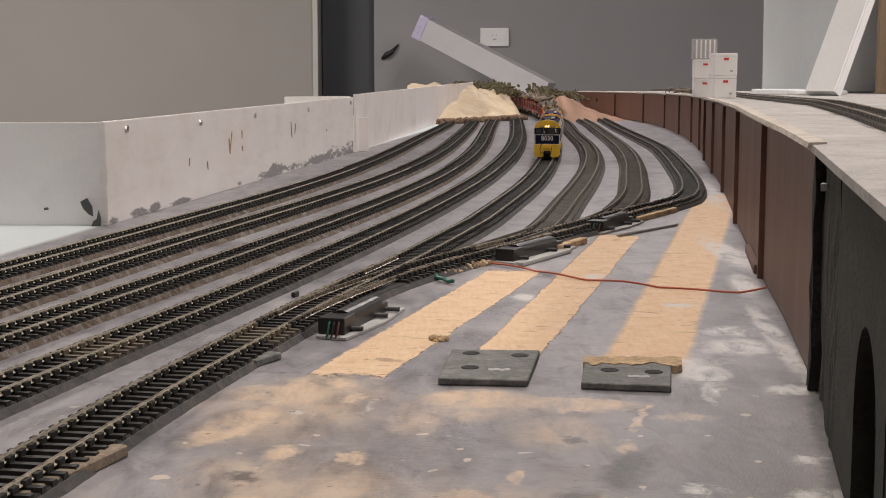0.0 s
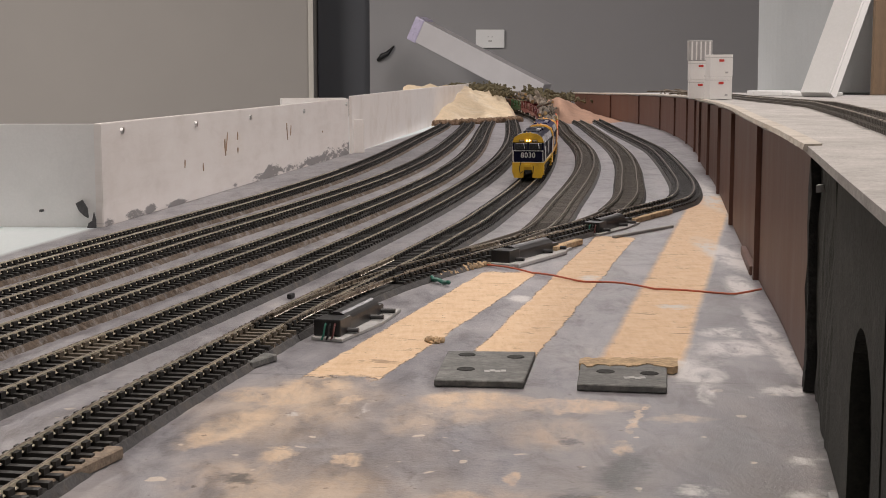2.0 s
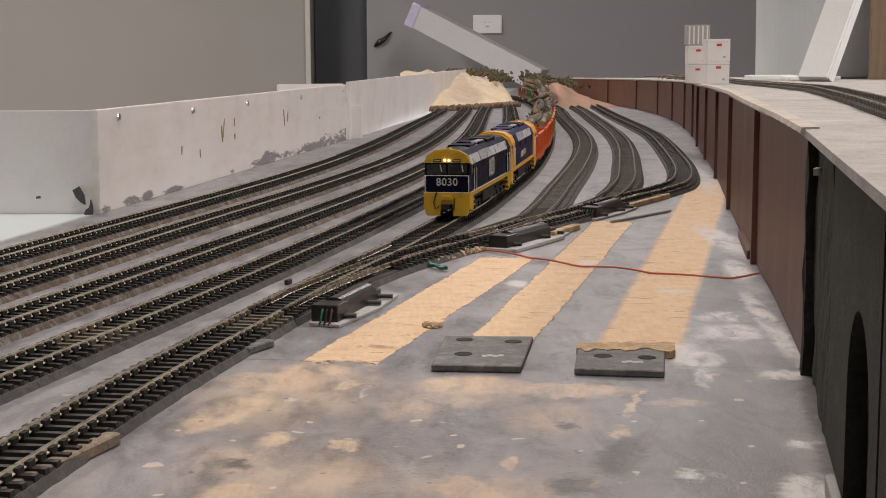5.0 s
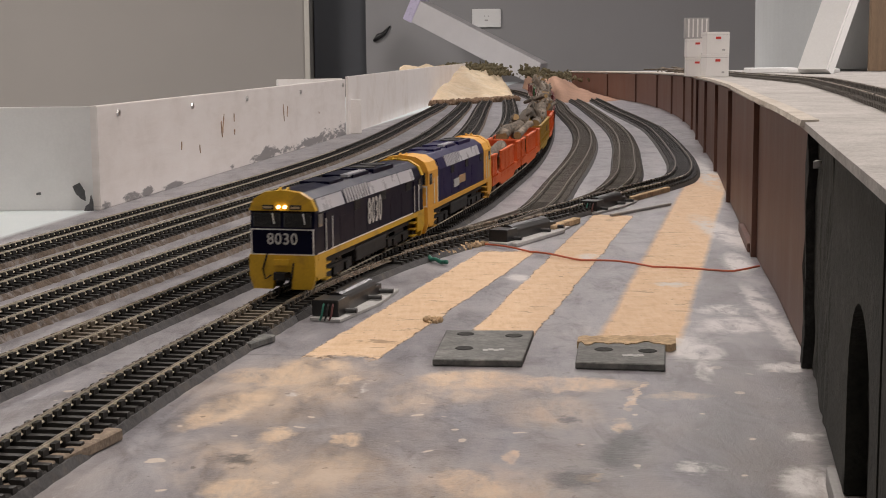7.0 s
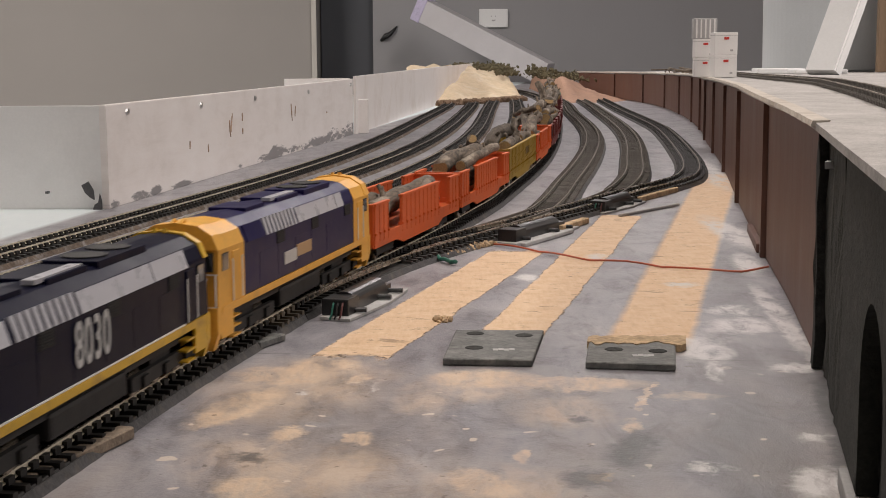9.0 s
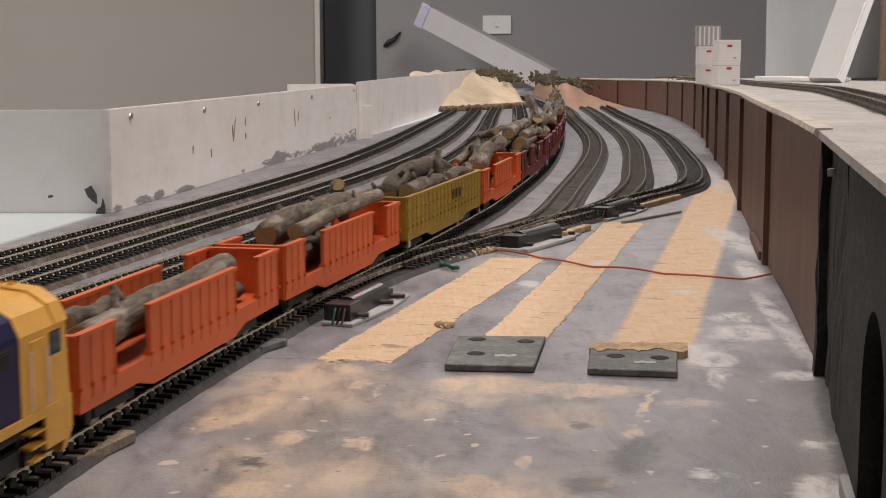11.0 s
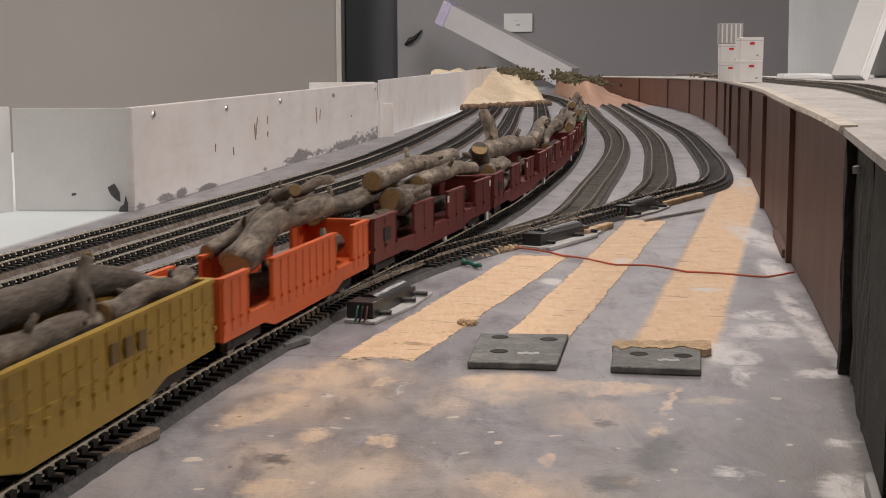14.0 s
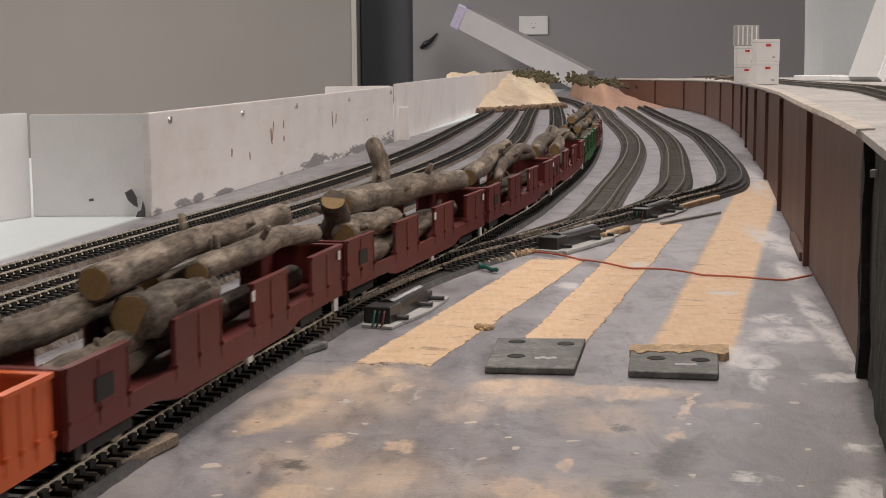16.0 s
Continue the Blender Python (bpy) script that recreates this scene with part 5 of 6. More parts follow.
# length, radius at the leading and trailing end, arch, place on the car, yaw and pitch
LOADS = {
    2: [(0.150, 0.0068, 0.0060, 0.001, 0.000, 0.0030, 0.0285, 2, -1), (0.090, 0.0050, 0.0045, 0.0, -0.035, -0.008, 0.0200, -4, 0), (0.10, 0.0055, 0.005, 0.0, 0.02, -0.009, 0.0203, 2, 0), (0.060, 0.0050, 0.0045, 0.0, -0.050, 0.006, 0.0200, 5, 0), (0.050, 0.0045, 0.0040, 0.0, 0.040, -0.0060, 0.0300, 3, 2)],
    3: [(0.115, 0.0074, 0.0062, 0.003, 0.004, -0.0030, 0.0365, -5, -2), (0.150, 0.0046, 0.0042, 0.001, -0.012, 0.0080, 0.0375, 1, -1), (0.085, 0.0085, 0.0082, 0.0, 0.040, 0.002, 0.0230, 0, 0), (0.070, 0.0065, 0.006, 0.0, -0.045, 0.005, 0.0215, 4, 0), (0.034, 0.0050, 0.0044, 0.0, -0.062, -0.0070, 0.0380, 10, 35), (0.080, 0.0050, 0.0046, 0.0, -0.020, -0.0105, 0.0345, 3, 2)],
    4: [(0.165, 0.0080, 0.0060, 0.011, -0.005, -0.0020, 0.0350, -1, 0), (0.100, 0.0064, 0.0050, 0.002, 0.030, 0.0085, 0.0355, 2, 1), (0.080, 0.0055, 0.0050, 0.0, -0.020, 0.0040, 0.0330, 3, 0), (0.075, 0.0050, 0.0046, 0.0, -0.062, 0.0085, 0.0370, 0, -1), (0.032, 0.0036, 0.0026, 0.0, -0.016, 0.0070, 0.0430, 20, -50), (0.090, 0.0070, 0.006, 0.0, 0.030, 0.003, 0.0215, 3, 0), (0.100, 0.0068, 0.006, 0.0, -0.050, -0.003, 0.0215, -3, 0), (0.070, 0.0060, 0.0055, 0.0, 0.050, -0.0100, 0.0320, -2, 0)],
    5: [(0.125, 0.0075, 0.0064, 0.006, -0.006, 0.0040, 0.0390, 0, -5), (0.110, 0.0050, 0.0042, 0.004, -0.004, -0.0050, 0.0410, 5, -8), (0.105, 0.0044, 0.0036, 0.003, -0.016, -0.0105, 0.0420, -7, -9), (0.050, 0.0036, 0.0030, 0.001, -0.028, -0.0060, 0.0530, 35, 10), (0.040, 0.0034, 0.0028, 0.001, -0.045, 0.0000, 0.0540, -30, -14), (0.055, 0.0066, 0.0060, 0.0, -0.060, 0.006, 0.0235, 8, 0), (0.060, 0.0062, 0.0058, 0.0, 0.035, 0.004, 0.0215, 0, 0)],
    6: [(0.200, 0.0070, 0.0062, 0.002, -0.022, -0.0050, 0.0475, 1, 0), (0.070, 0.0098, 0.0078, 0.0, 0.036, 0.0050, 0.0345, 3, 1), (0.135, 0.0062, 0.0056, 0.003, -0.060, 0.0050, 0.0400, -1, 0), (0.125, 0.0064, 0.0060, 0.002, 0.096, -0.0090, 0.0365, 0, 0), (0.070, 0.0056, 0.0050, 0.0, 0.096, 0.0030, 0.0270, 1, 0), (0.110, 0.0065, 0.006, 0.0, 0.030, 0.000, 0.0212, 2, 0), (0.100, 0.0065, 0.006, 0.0, -0.060, 0.0, 0.0212, -2, 0), (0.120, 0.0055, 0.0050, 0.0, -0.040, -0.0100, 0.0370, 1, 0)],
    7: [(0.225, 0.0096, 0.0082, 0.002, -0.020, -0.0010, 0.0420, -1, 1.0), (0.032, 0.0080, 0.0072, 0.0, 0.104, -0.0010, 0.0375, 20, 50), (0.042, 0.0066, 0.0056, 0.001, 0.002, -0.0100, 0.0545, 30, -52), (0.085, 0.0074, 0.0068, 0.002, 0.070, 0.0060, 0.0325, 0, 1), (0.130, 0.0068, 0.0060, 0.0, 0.030, 0.006, 0.0206, 2, 0), (0.120, 0.0068, 0.0060, 0.0, -0.060, -0.004, 0.0214, -2, 0)],
    8: [(0.155, 0.0074, 0.0064, 0.002, 0.040, -0.0030, 0.0440, 2, -5), (0.110, 0.0058, 0.0048, 0.007, 0.000, 0.0070, 0.0390, -3, -9), (0.110, 0.0062, 0.0054, 0.002, -0.075, 0.0010, 0.0400, 3, 3), (0.150, 0.0066, 0.0060, 0.0, 0.030, 0.003, 0.0210, 2, 0), (0.110, 0.0066, 0.0060, 0.0, -0.065, -0.003, 0.0210, -2, 0)],
    9: [(0.120, 0.0074, 0.0066, 0.001, 0.055, -0.0030, 0.0420, -2, -6), (0.090, 0.0066, 0.0058, 0.001, 0.020, 0.0070, 0.0390, 3, -6), (0.110, 0.0070, 0.0060, 0.002, -0.070, 0.0010, 0.0410, -3, 4), (0.140, 0.0066, 0.0060, 0.0, 0.030, 0.005, 0.0210, 2, 0), (0.110, 0.0066, 0.0060, 0.0, -0.065, -0.003, 0.0210, -2, 0)],
}


def pile(index):
    """A high, neat heap of short logs for the further wagons."""
    rnd = random.Random(index)
    out = []
    for layer, (n, z) in enumerate(((3, 0.0205), (3, 0.0315), (2, 0.0425), (1, 0.0520))):
        for k in range(n):
            for x in (-0.065, 0.0, 0.065):
                out.append((0.058, 0.0054, 0.0050, 0.0, x + rnd.uniform(-0.004, 0.004), (k - (n - 1) / 2) * 0.0105, z, rnd.uniform(-4, 4), rnd.uniform(-2, 2)))
    return out


for far_car in (10, 11):
    LOADS[far_car] = pile(far_car)

LABELS = {"number": "navy and yellow diesel locomotive with a lit headlamp", "emblem": "indigo diesel locomotive with amber cabs", "orange": "bright orange ribbed wagon with side openings carrying logs",
          "mustard": "mustard yellow ribbed gondola wagon loaded with branches", "maroon": "dark maroon panelled wagon loaded with thick logs", "green": "green open wagon stacked with short logs"}
CARS, LOGS = [], []


def build_train():
    back = 0.0
    seed = 0
    for i, (kind, length, pitch) in enumerate(TRAIN):
        ob = locomotive(kind, LABELS[kind], length) if i < 2 else wagon(kind, length, LABELS[kind])
        if i < 2:
            # the second model is a little longer, with a taller body
            for piece in ob.children_recursive:
                for v in piece.data.vertices:
                    v.co.x *= 1.03 if i else 1.0
                    v.co.z += max(0.0, v.co.z - 0.0185) * (0.09 if i else 0.05)
        centre = back + pitch / 2 + (0.005 if i == 0 else 0.0)
        CARS.append((ob, centre, length / 2 - (0.043 if i < 2 else 0.035)))
        back += pitch
        for spec in LOADS.get(i, ()):
            seed += 1
            ln, r0, r1, bend, x, y, z, yaw, pit = spec
            lg = log(ln, r0 * 0.84, r1 * 0.84, bend, seed, 1 if i > 8 else 2)
            tagged(lg, "grey-brown cut branch lying in a wagon" if r0 < 0.006 else "thick rough-barked log lying in a wagon", "log", "logs on the train")
            LOGS.append((lg, len(CARS) - 1, pose(x, y, z, 0, -pit, yaw)))


build_train()


def motions():
    for ob, centre, half in CARS:
        walk(ob, [(t, car_pose(t, centre, half)) for t in TIMES])
    for lg, i, local in LOGS:
        ob, centre, half = CARS[i]
        walk(lg, [(t, car_pose(t, centre, half) @ local) for t in TIMES])


# ---- turnout motors, wires and bits on the board ----
CARDPALE = surface("pale_card_base", (0.40, 0.395, 0.39), 0.8, fine=500, coarse=60, vary=0.2)
LEADRED = surface("dull_red_lead", (0.10, 0.03, 0.028), 0.5, fine=500, coarse=60, vary=0.12)
REDWIRE = surface("red_wire_insulation", (0.46, 0.10, 0.045), 0.45, fine=500, coarse=60, vary=0.12)
GREENWIRE = surface("green_wire_insulation", (0.02, 0.14, 0.10), 0.45, fine=500, coarse=60, vary=0.12)
PLATE = surface("dark_grey_plate", (0.125, 0.127, 0.122), 0.7, fine=420, coarse=110, vary=0.5, dirt=(0.27, 0.265, 0.25), dirt_amount=0.75, bump=0.6)


def turnout_motor(p, q, lead, label):
    """A point motor: black box, half-round cover, side lugs and leads on a pale card base."""
    p, q = Vector(p), Vector(q)
    d = (q - p)
    m = Matrix.Translation(((p.x + q.x) / 2, (p.y + q.y) / 2, 0)) @ Matrix.Rotation(math.atan2(d.y, d.x), 4, "Z")
    root = empty("turnout_motor", m)
    tagged(root, label, "point motor", "turnout motors")
    L = d.length / 2
    bm = bmesh.new()
    prism(bm, [(-L - 0.006, -0.010), (L * 0.2, -0.014), (L + 0.012, -0.011), (L + 0.010, 0.004), (-L - 0.004, 0.006)], "z", 0.0003, 0.0016)
    part("card_base", bm, CARDPALE, root, "pale card mounting base")
    part("box", boxes((-L, -L + 0.016, -0.0085, 0.0075, 0.0022, 0.0115), bevel=0.0006), BLACK, root)
    bm = bmesh.new()
    out = [(-0.0072, 0.0022)] + [(-0.0072 * math.cos(k * math.pi / 10), 0.0075 + 0.0056 * math.sin(k * math.pi / 10)) for k in range(11)] + [(0.0072, 0.0022)]
    prism(bm, out, "x", -L + 0.0145, L * 0.72)
    part("cover", bm, BLACK, root, "glossy black half-round cover", smooth=False)
    part("end_block", boxes((L * 0.72, L, -0.0065, 0.0060, 0.0022, 0.0080), bevel=0.0005), BLACK, root)
    for x in (-L + 0.010, L * 0.35, L * 0.9):
        bm = bmesh.new()
        rod(bm, (x, -0.0060, 0.0040), (x + 0.001, -0.0150, 0.0040), 0.0014, 10)
        part("lug", bm, BLACK, root)
    if lead:
        for k, mat in enumerate((LEADRED, BLACK, GREENWIRE)):
            bm = bmesh.new()
            y = -0.005 + k * 0.0028
            tube(bm, [(-L + 0.001, y, 0.0095), (-L - 0.0025, y - 0.001, 0.0085), (-L - 0.0045, y - 0.001, 0.0040), (-L - 0.005, y, 0.0012)], 0.0006, 6)
            part("lead", bm, mat, root)
    for piece in root.children:
        if piece.name.split(".")[0] != "card_base":
            for v in piece.data.vertices:
                v.co.y *= 0.84
                v.co.z = 0.0016 + (v.co.z - 0.0022) * 0.86
    return root


turnout_motor((-0.0535, 0.672), (-0.0340, 0.741), True, "black turnout motor with coloured leads beside the track")
turnout_motor((0.0400, 0.935), (0.0800, 1.010), False, "black turnout motor on pale card beside the ladder")
turnout_motor((0.1180, 1.110), (0.1520, 1.180), True, "black turnout motor with leads beside the ladder")


def wire(name, pts, mat, r, label):
    line = Line([(p[0], p[1]) for p in pts][::-1] if pts[0][1] > pts[-1][1] else [(p[0], p[1]) for p in pts])
    P = []
    n = 40
    for i in range(n + 1):
        q = line.at(line.length * i / n)[0]
        P.append((q.x, q.y, r + 0.0002 + 0.0010 * abs(math.sin(i * 0.35))))
    tagged(part(name, tube(bmesh.new(), P, r, 8), mat, smooth=True), label, "wire")


wire("red_wire", [(0.029, 0.931), (0.059, 0.892), (0.084, 0.856), (0.106, 0.844), (0.135, 0.818), (0.166, 0.805), (0.186, 0.818)], REDWIRE, 0.00062, "red insulated wire lying across the bare board")
wire("green_wire", [(-0.015, 0.894), (-0.008, 0.878), (-0.003, 0.856), (0.006, 0.840)], GREENWIRE, 0.0013, "short green wire loop beside the rails")


def plate(corners, torn, label):
    root = empty("grey_plate")
    tagged(root, label, "plate", "grey plates on the board")
    bm = bmesh.new()
    prism(bm, corners, "z", 0.0002, 0.0030)
    bmesh.ops.bevel(bm, geom=bm.edges[:], offset=0.0004, segments=1, affect="EDGES")
    part("slab", bm, PLATE, root)
    c = [Vector(q) for q in corners]

    def inside(u, v):
        return (c[0] * (1 - u) + c[1] * u) * (1 - v) + (c[3] * (1 - u) + c[2] * u) * v
    for u, v in ((0.30, 0.36), (0.80, 0.80), (0.24, 0.86)) if not torn else ((0.3, 0.55), (0.8, 0.5)):
        q = inside(u, v)
        bm = bmesh.new()
        rod(bm, (q.x, q.y, 0.0028), (q.x, q.y, 0.00325), 0.0042, 18, 0.0036)
        part("screw_hole", bm, BLACKSTONE, root, "dark countersunk screw hole")
    for k in range(4):
        q = inside(0.55 + 0.06 * k, 0.30 + 0.02 * (k % 2))
        part("chipped_spot", boxes((q.x - 0.0012, q.x + 0.0010, q.y - 0.002, q.y + 0.002, 0.0028, 0.00315)), CARDPALE, root)
    if torn:
        bm = bmesh.new()
        rnd = random.Random(2)
        front = [inside(-0.02 + 1.14 * k / 22, 0.80 + rnd.uniform(-0.08, 0.08)) for k in range(23)]
        back = [inside(-0.02 + 1.14 * k / 22, 1.12 + rnd.uniform(-0.04, 0.05)) for k in range(22, -1, -1)]
        prism(bm, [tuple(q) for q in front + back], "z", 0.0004, 0.0034)
        part("torn_cork", bm, CORK_RAW, root, "torn strip of tan cork")


plate([(-0.002, 0.569), (0.034, 0.565), (0.043, 0.627), (0.004, 0.629)], False, "dark grey plastic plate with screw holes on the board")
plate([(0.055, 0.561), (0.090, 0.555), (0.098, 0.605), (0.061, 0.605)], True, "dark grey plate with torn cork along its edge")


def crumbs(name, x0, y0, x1, y1, width, n, size, mat, label, seed):
    rnd = random.Random(seed)
    bm = bmesh.new()
    for k in range(n):
        u = rnd.random()
        x, y = x0 + (x1 - x0) * u + rnd.uniform(-width, width), y0 + (y1 - y0) * u + rnd.uniform(-width, width)
        s = size * rnd.uniform(0.4, 1.2)
        mm = Matrix.Translation((x, y, s * 0.35)) @ Euler((rnd.uniform(-0.5, 0.5), rnd.uniform(-0.5, 0.5), rnd.uniform(0, 6))).to_matrix().to_4x4()
        bmesh.ops.create_icosphere(bm, subdivisions=1, radius=s * 0.6, matrix=mm)
    for v in bm.verts:
        v.co += noise.noise_vector(v.co * 700) * size * 0.22
    tagged(part(name, bm, mat), label, "cork", kind="stuff")


crumbs("torn_cork_edge", -0.026, 0.832, 0.030, 0.935, 0.0030, 190, 0.0038, CORK_RAW, "torn ragged cork edge beside the ladder track", 3)
crumbs("torn_cork_lump", -0.004, 0.664, 0.002, 0.664, 0.003, 22, 0.0026, CORK_RAW, "crumbled lump of cork on the bare board", 5)




def strip(name, p, q, w, z, mat, label, cat="strip"):
    p, q = Vector(p), Vector(q)
    d = (q - p).normalized()
    n = Vector((-d.y, d.x)) * w / 2
    bm = bmesh.new()
    prism(bm, [tuple(p - n), tuple(q - n), tuple(q + n), tuple(p + n)], "z", 0.0002, z)
    bmesh.ops.bevel(bm, geom=bm.edges[:], offset=min(0.0005, z * 0.2), segments=1, affect="EDGES")
    tagged(part(name, bm, mat), label, cat)


strip("cork_offcut", (-0.127, 0.400), (-0.1065, 0.462), 0.006, 0.0042, CORK_DULL, "tan cork strip end beside the main track", "cork")
strip("cork_offcut", (0.0800, 0.998), (0.1030, 1.045), 0.006, 0.0045, CORK_RAW, "tan cork strip beside the ladder track", "cork")
strip("cork_offcut", (0.160, 1.190), (0.205, 1.275), 0.008, 0.0045, CORK_RAW, "tan cork strip beside the ladder track", "cork")
strip("pale_stick", (0.0500, 0.918), (0.0880, 0.990), 0.0035, 0.0030, CARDPALE, "pale painted wooden stick beside the turnout motor", "stick")
strip("pale_stick", (0.1330, 1.085), (0.1900, 1.160), 0.0030, 0.0025, CARDPALE, "pale painted wooden stick beside the turnout motor", "stick")
strip("fascia_foot", (0.1955, 0.885), (0.2120, 0.990), 0.004, 0.0060, BROWN, "thin dark batten at the foot of the fascia", "batten")
strip("rail_clip", (-0.0838, 0.792), (-0.0818, 0.798), 0.0025, 0.0030, BLACK, "small black clip beside the turnout", "clip")
strip("rail_clip", (-0.1110, 0.757), (-0.1085, 0.765), 0.004, 0.0022, BLACK, "small black clip beside the track", "clip")
strip("rail_clip", (-0.0830, 0.604), (-0.0740, 0.622), 0.007, 0.0034, PLATE, "dark rail joint plate at the track edge", "clip")


# ---- on the raised deck ----
def deck_track():
    line = Line([(0.235, 0.74), (0.262, 0.88), (0.317, 1.21), (0.40, 1.85), (0.50, 2.5)], 0.5)
    t = empty("railway_track")
    tagged(t, "dark dusty model railway track on the raised deck", "railway track", "model railway tracks")
    for side in (-1, 1):
        me = sweep(line, 0, line.length, RAIL_SHAPE, side * 0.00825, 0.0)
        for v in me.vertices:
            v.co.z += deck_z(v.co.y) + 0.0026
        me.materials.append(RAIL)
        part("rail", me, RAIL, t)
    rest = bmesh.new()
    s = 0.0
    while s < line.length:
        p, d = line.at(s)
        rest_add(rest, SLEEPERS["grey"], Matrix.Translation((p.x, p.y, deck_z(p.y) + 0.0006)) @ Matrix.Rotation(math.atan2(d.y, d.x), 4, "Z"))
        s += 0.0077
    tagged(part("sleeper_rest", mesh_of("sleeper_rest", rest, SLEEPER_GREY), None, t), kind="stuff")


deck_track()


def carton(x, y, z, w, d, h, mat, label, turn=0.0, marks=True):
    root = empty("small_carton", pose(x, y, z, 0, 0, turn))
    tagged(root, label, "box", "small cartons on the deck")
    part("carton_body", boxes((-w / 2, w / 2, -d / 2, d / 2, 0, h), bevel=0.0006), mat, root)
    part("lid_seam", boxes((-w / 2 - 0.0002, w / 2 + 0.0002, -d / 2 - 0.0002, d / 2 + 0.0002, h * 0.86, h * 0.875)), CARDGREY, root)
    if marks:
        part("red_label", boxes((-w * 0.10, w * 0.12, -d / 2 - 0.0004, -d / 2, h * 0.68, h * 0.79)), RED, root, "red printed shape")
        part("grey_label", boxes((w * 0.18, w * 0.3, -d / 2 - 0.0004, -d / 2, h * 0.16, h * 0.24)), CARDGREY, root)
    else:
        for k in range(5):
            part("print_bar", boxes((-w / 2 + 0.003 + k * w * 0.19, -w / 2 + 0.005 + k * w * 0.19, -d / 2 - 0.0004, -d / 2, h * 0.05, h * 0.95)), CARDWHITE, root)
    return root


def cartons():
    z = deck_z(1.92) + 0.0008
    carton(0.3685, 1.905, z, 0.0300, 0.028, 0.0290, CARDWHITE, "white small carton with a red mark, bottom of a stack", 4)
    carton(0.3695, 1.906, z + 0.0292, 0.0300, 0.028, 0.0290, CARDWHITE, "white small carton with a red mark, on a stack", 2)
    carton(0.3520, 1.950, z, 0.0290, 0.028, 0.0250, CARDWHITE, "white small carton at the back of a stack", -6)
    carton(0.3520, 1.950, z + 0.0252, 0.0290, 0.028, 0.0250, CARDWHITE, "white small carton at the back of a stack", -4)
    carton(0.3515, 1.950, z + 0.0504, 0.0310, 0.028, 0.0270, CARDGREY, "grey printed small carton topping a stack", -4, False)


cartons()


def leaning_channel():
    root = empty("white_channel")
    tagged(root, "white plastic channel length leaning over the deck", "channel")
    y = 2.30
    zb = deck_z(y) + 0.001
    k = y / 2540
    a, b = Vector(((1447 - 784) * k, y, zb + 0.006)), Vector(((1447 + 77 * 2.4 - 784) * k, y + 0.16, zb + 0.165 * 2.3))
    d = (b - a)
    q = d.to_track_quat("Z", "Y").to_matrix().to_4x4()
    m = Matrix.Translation(a) @ q
    w = 0.026
    bm = boxes((-w, w, -0.002, 0.002, 0, d.length))
    part("web", bm, PLASTICWHITE, root, m=m)
    for s in (-1, 1):
        part("flange", boxes((s * w - 0.0015, s * w + 0.0015, -0.018, -0.002, 0, d.length)), PLASTICWHITE, root, m=m)
    part("end_cap", boxes((-w, w, -0.018, -0.002, 0.0, 0.002)), PLASTICWHITE, root, m=m)


leaning_channel()


def drum():
    bm = bmesh.new()
    y = 3.05
    zb = deck_z(y)
    bmesh.ops.create_cone(bm, cap_ends=True, segments=64, radius1=0.118, radius2=0.122, depth=0.5, matrix=Matrix.Translation((0.795, y, zb + 0.2505)))
    bmesh.ops.bevel(bm, geom=[e for e in bm.edges if abs(e.verts[0].co.z - e.verts[1].co.z) < 0.001], offset=0.006, segments=3, affect="EDGES")
    drum_ob = tagged(part("plastic_drum", bm, surface("milky_plastic", (0.50, 0.53, 0.55), 0.45, fine=300, coarse=10, vary=0.06), smooth=False), "milky pale blue-grey plastic drum on the deck", "drum")
    bm = bmesh.new()
    bmesh.ops.create_cone(bm, cap_ends=True, segments=64, radius1=0.126, radius2=0.126, depth=0.02, matrix=Matrix.Translation((0.795, y, zb + 0.5105)))
    part("lid", bm, PLASTICWHITE, drum_ob)
    bm = boxes((0.86, 1.1, 2.86, 2.875, deck_z(2.87) + 0.001, 0.6), bevel=0.001)
    tagged(part("timber_board", bm, surface("brown_timber", (0.20, 0.135, 0.085), 0.7, fine=300, coarse=20, vary=0.3, stretch=(4, 1, 0.3))), "brown timber board standing behind the drum", "board")
    bm = boxes((0.555, 0.64, 2.55, 2.60, deck_z(2.57) + 0.0008, deck_z(2.57) + 0.010), bevel=0.002)
    tagged(part("white_offcut", bm, PLASTICWHITE), "flat white plastic offcut lying on the deck", "offcut")
    bm = boxes((0.600, 0.690, 2.46, 2.52, deck_z(2.49) + 0.0012, deck_z(2.49) + 0.008), bevel=0.002)
    tagged(part("white_offcut", bm, PLASTICWHITE), "flat white plastic offcut under the leaning channel", "offcut")
    bm = bmesh.new()
    tube(bm, [(0.652, 2.42, deck_z(2.42) + 0.003), (0.662, 2.42, 0.095), (0.667, 2.42, 0.108), (0.664, 2.43, 0.12)], [0.009, 0.006, 0.004, 0.002], 10)
    tagged(part("black_cable_tail", bm, BLACK, smooth=True), "black cable tail standing on the deck", "cable")
    bm = bmesh.new()
    rnd = random.Random(9)
    for k in range(16):
        x, y = 0.30 + rnd.uniform(0, 0.16), 2.75 + rnd.uniform(-0.1, 0.5)
        x = FASCIA.at(FASCIA.s_at_y(y))[0].x + rnd.uniform(0.004, 0.05)
        z = deck_z(y) + 0.001
        tube(bm, [(x, y, z), (x + rnd.uniform(-0.02, 0.02), y, z + 0.006), (x + rnd.uniform(-0.03, 0.03), y + 0.02, z + rnd.uniform(0.002, 0.012))], 0.0016, 5)
    tagged(part("twigs", bm, BARK), "loose dry twigs on the far deck edge", "twigs", kind="stuff")


drum()


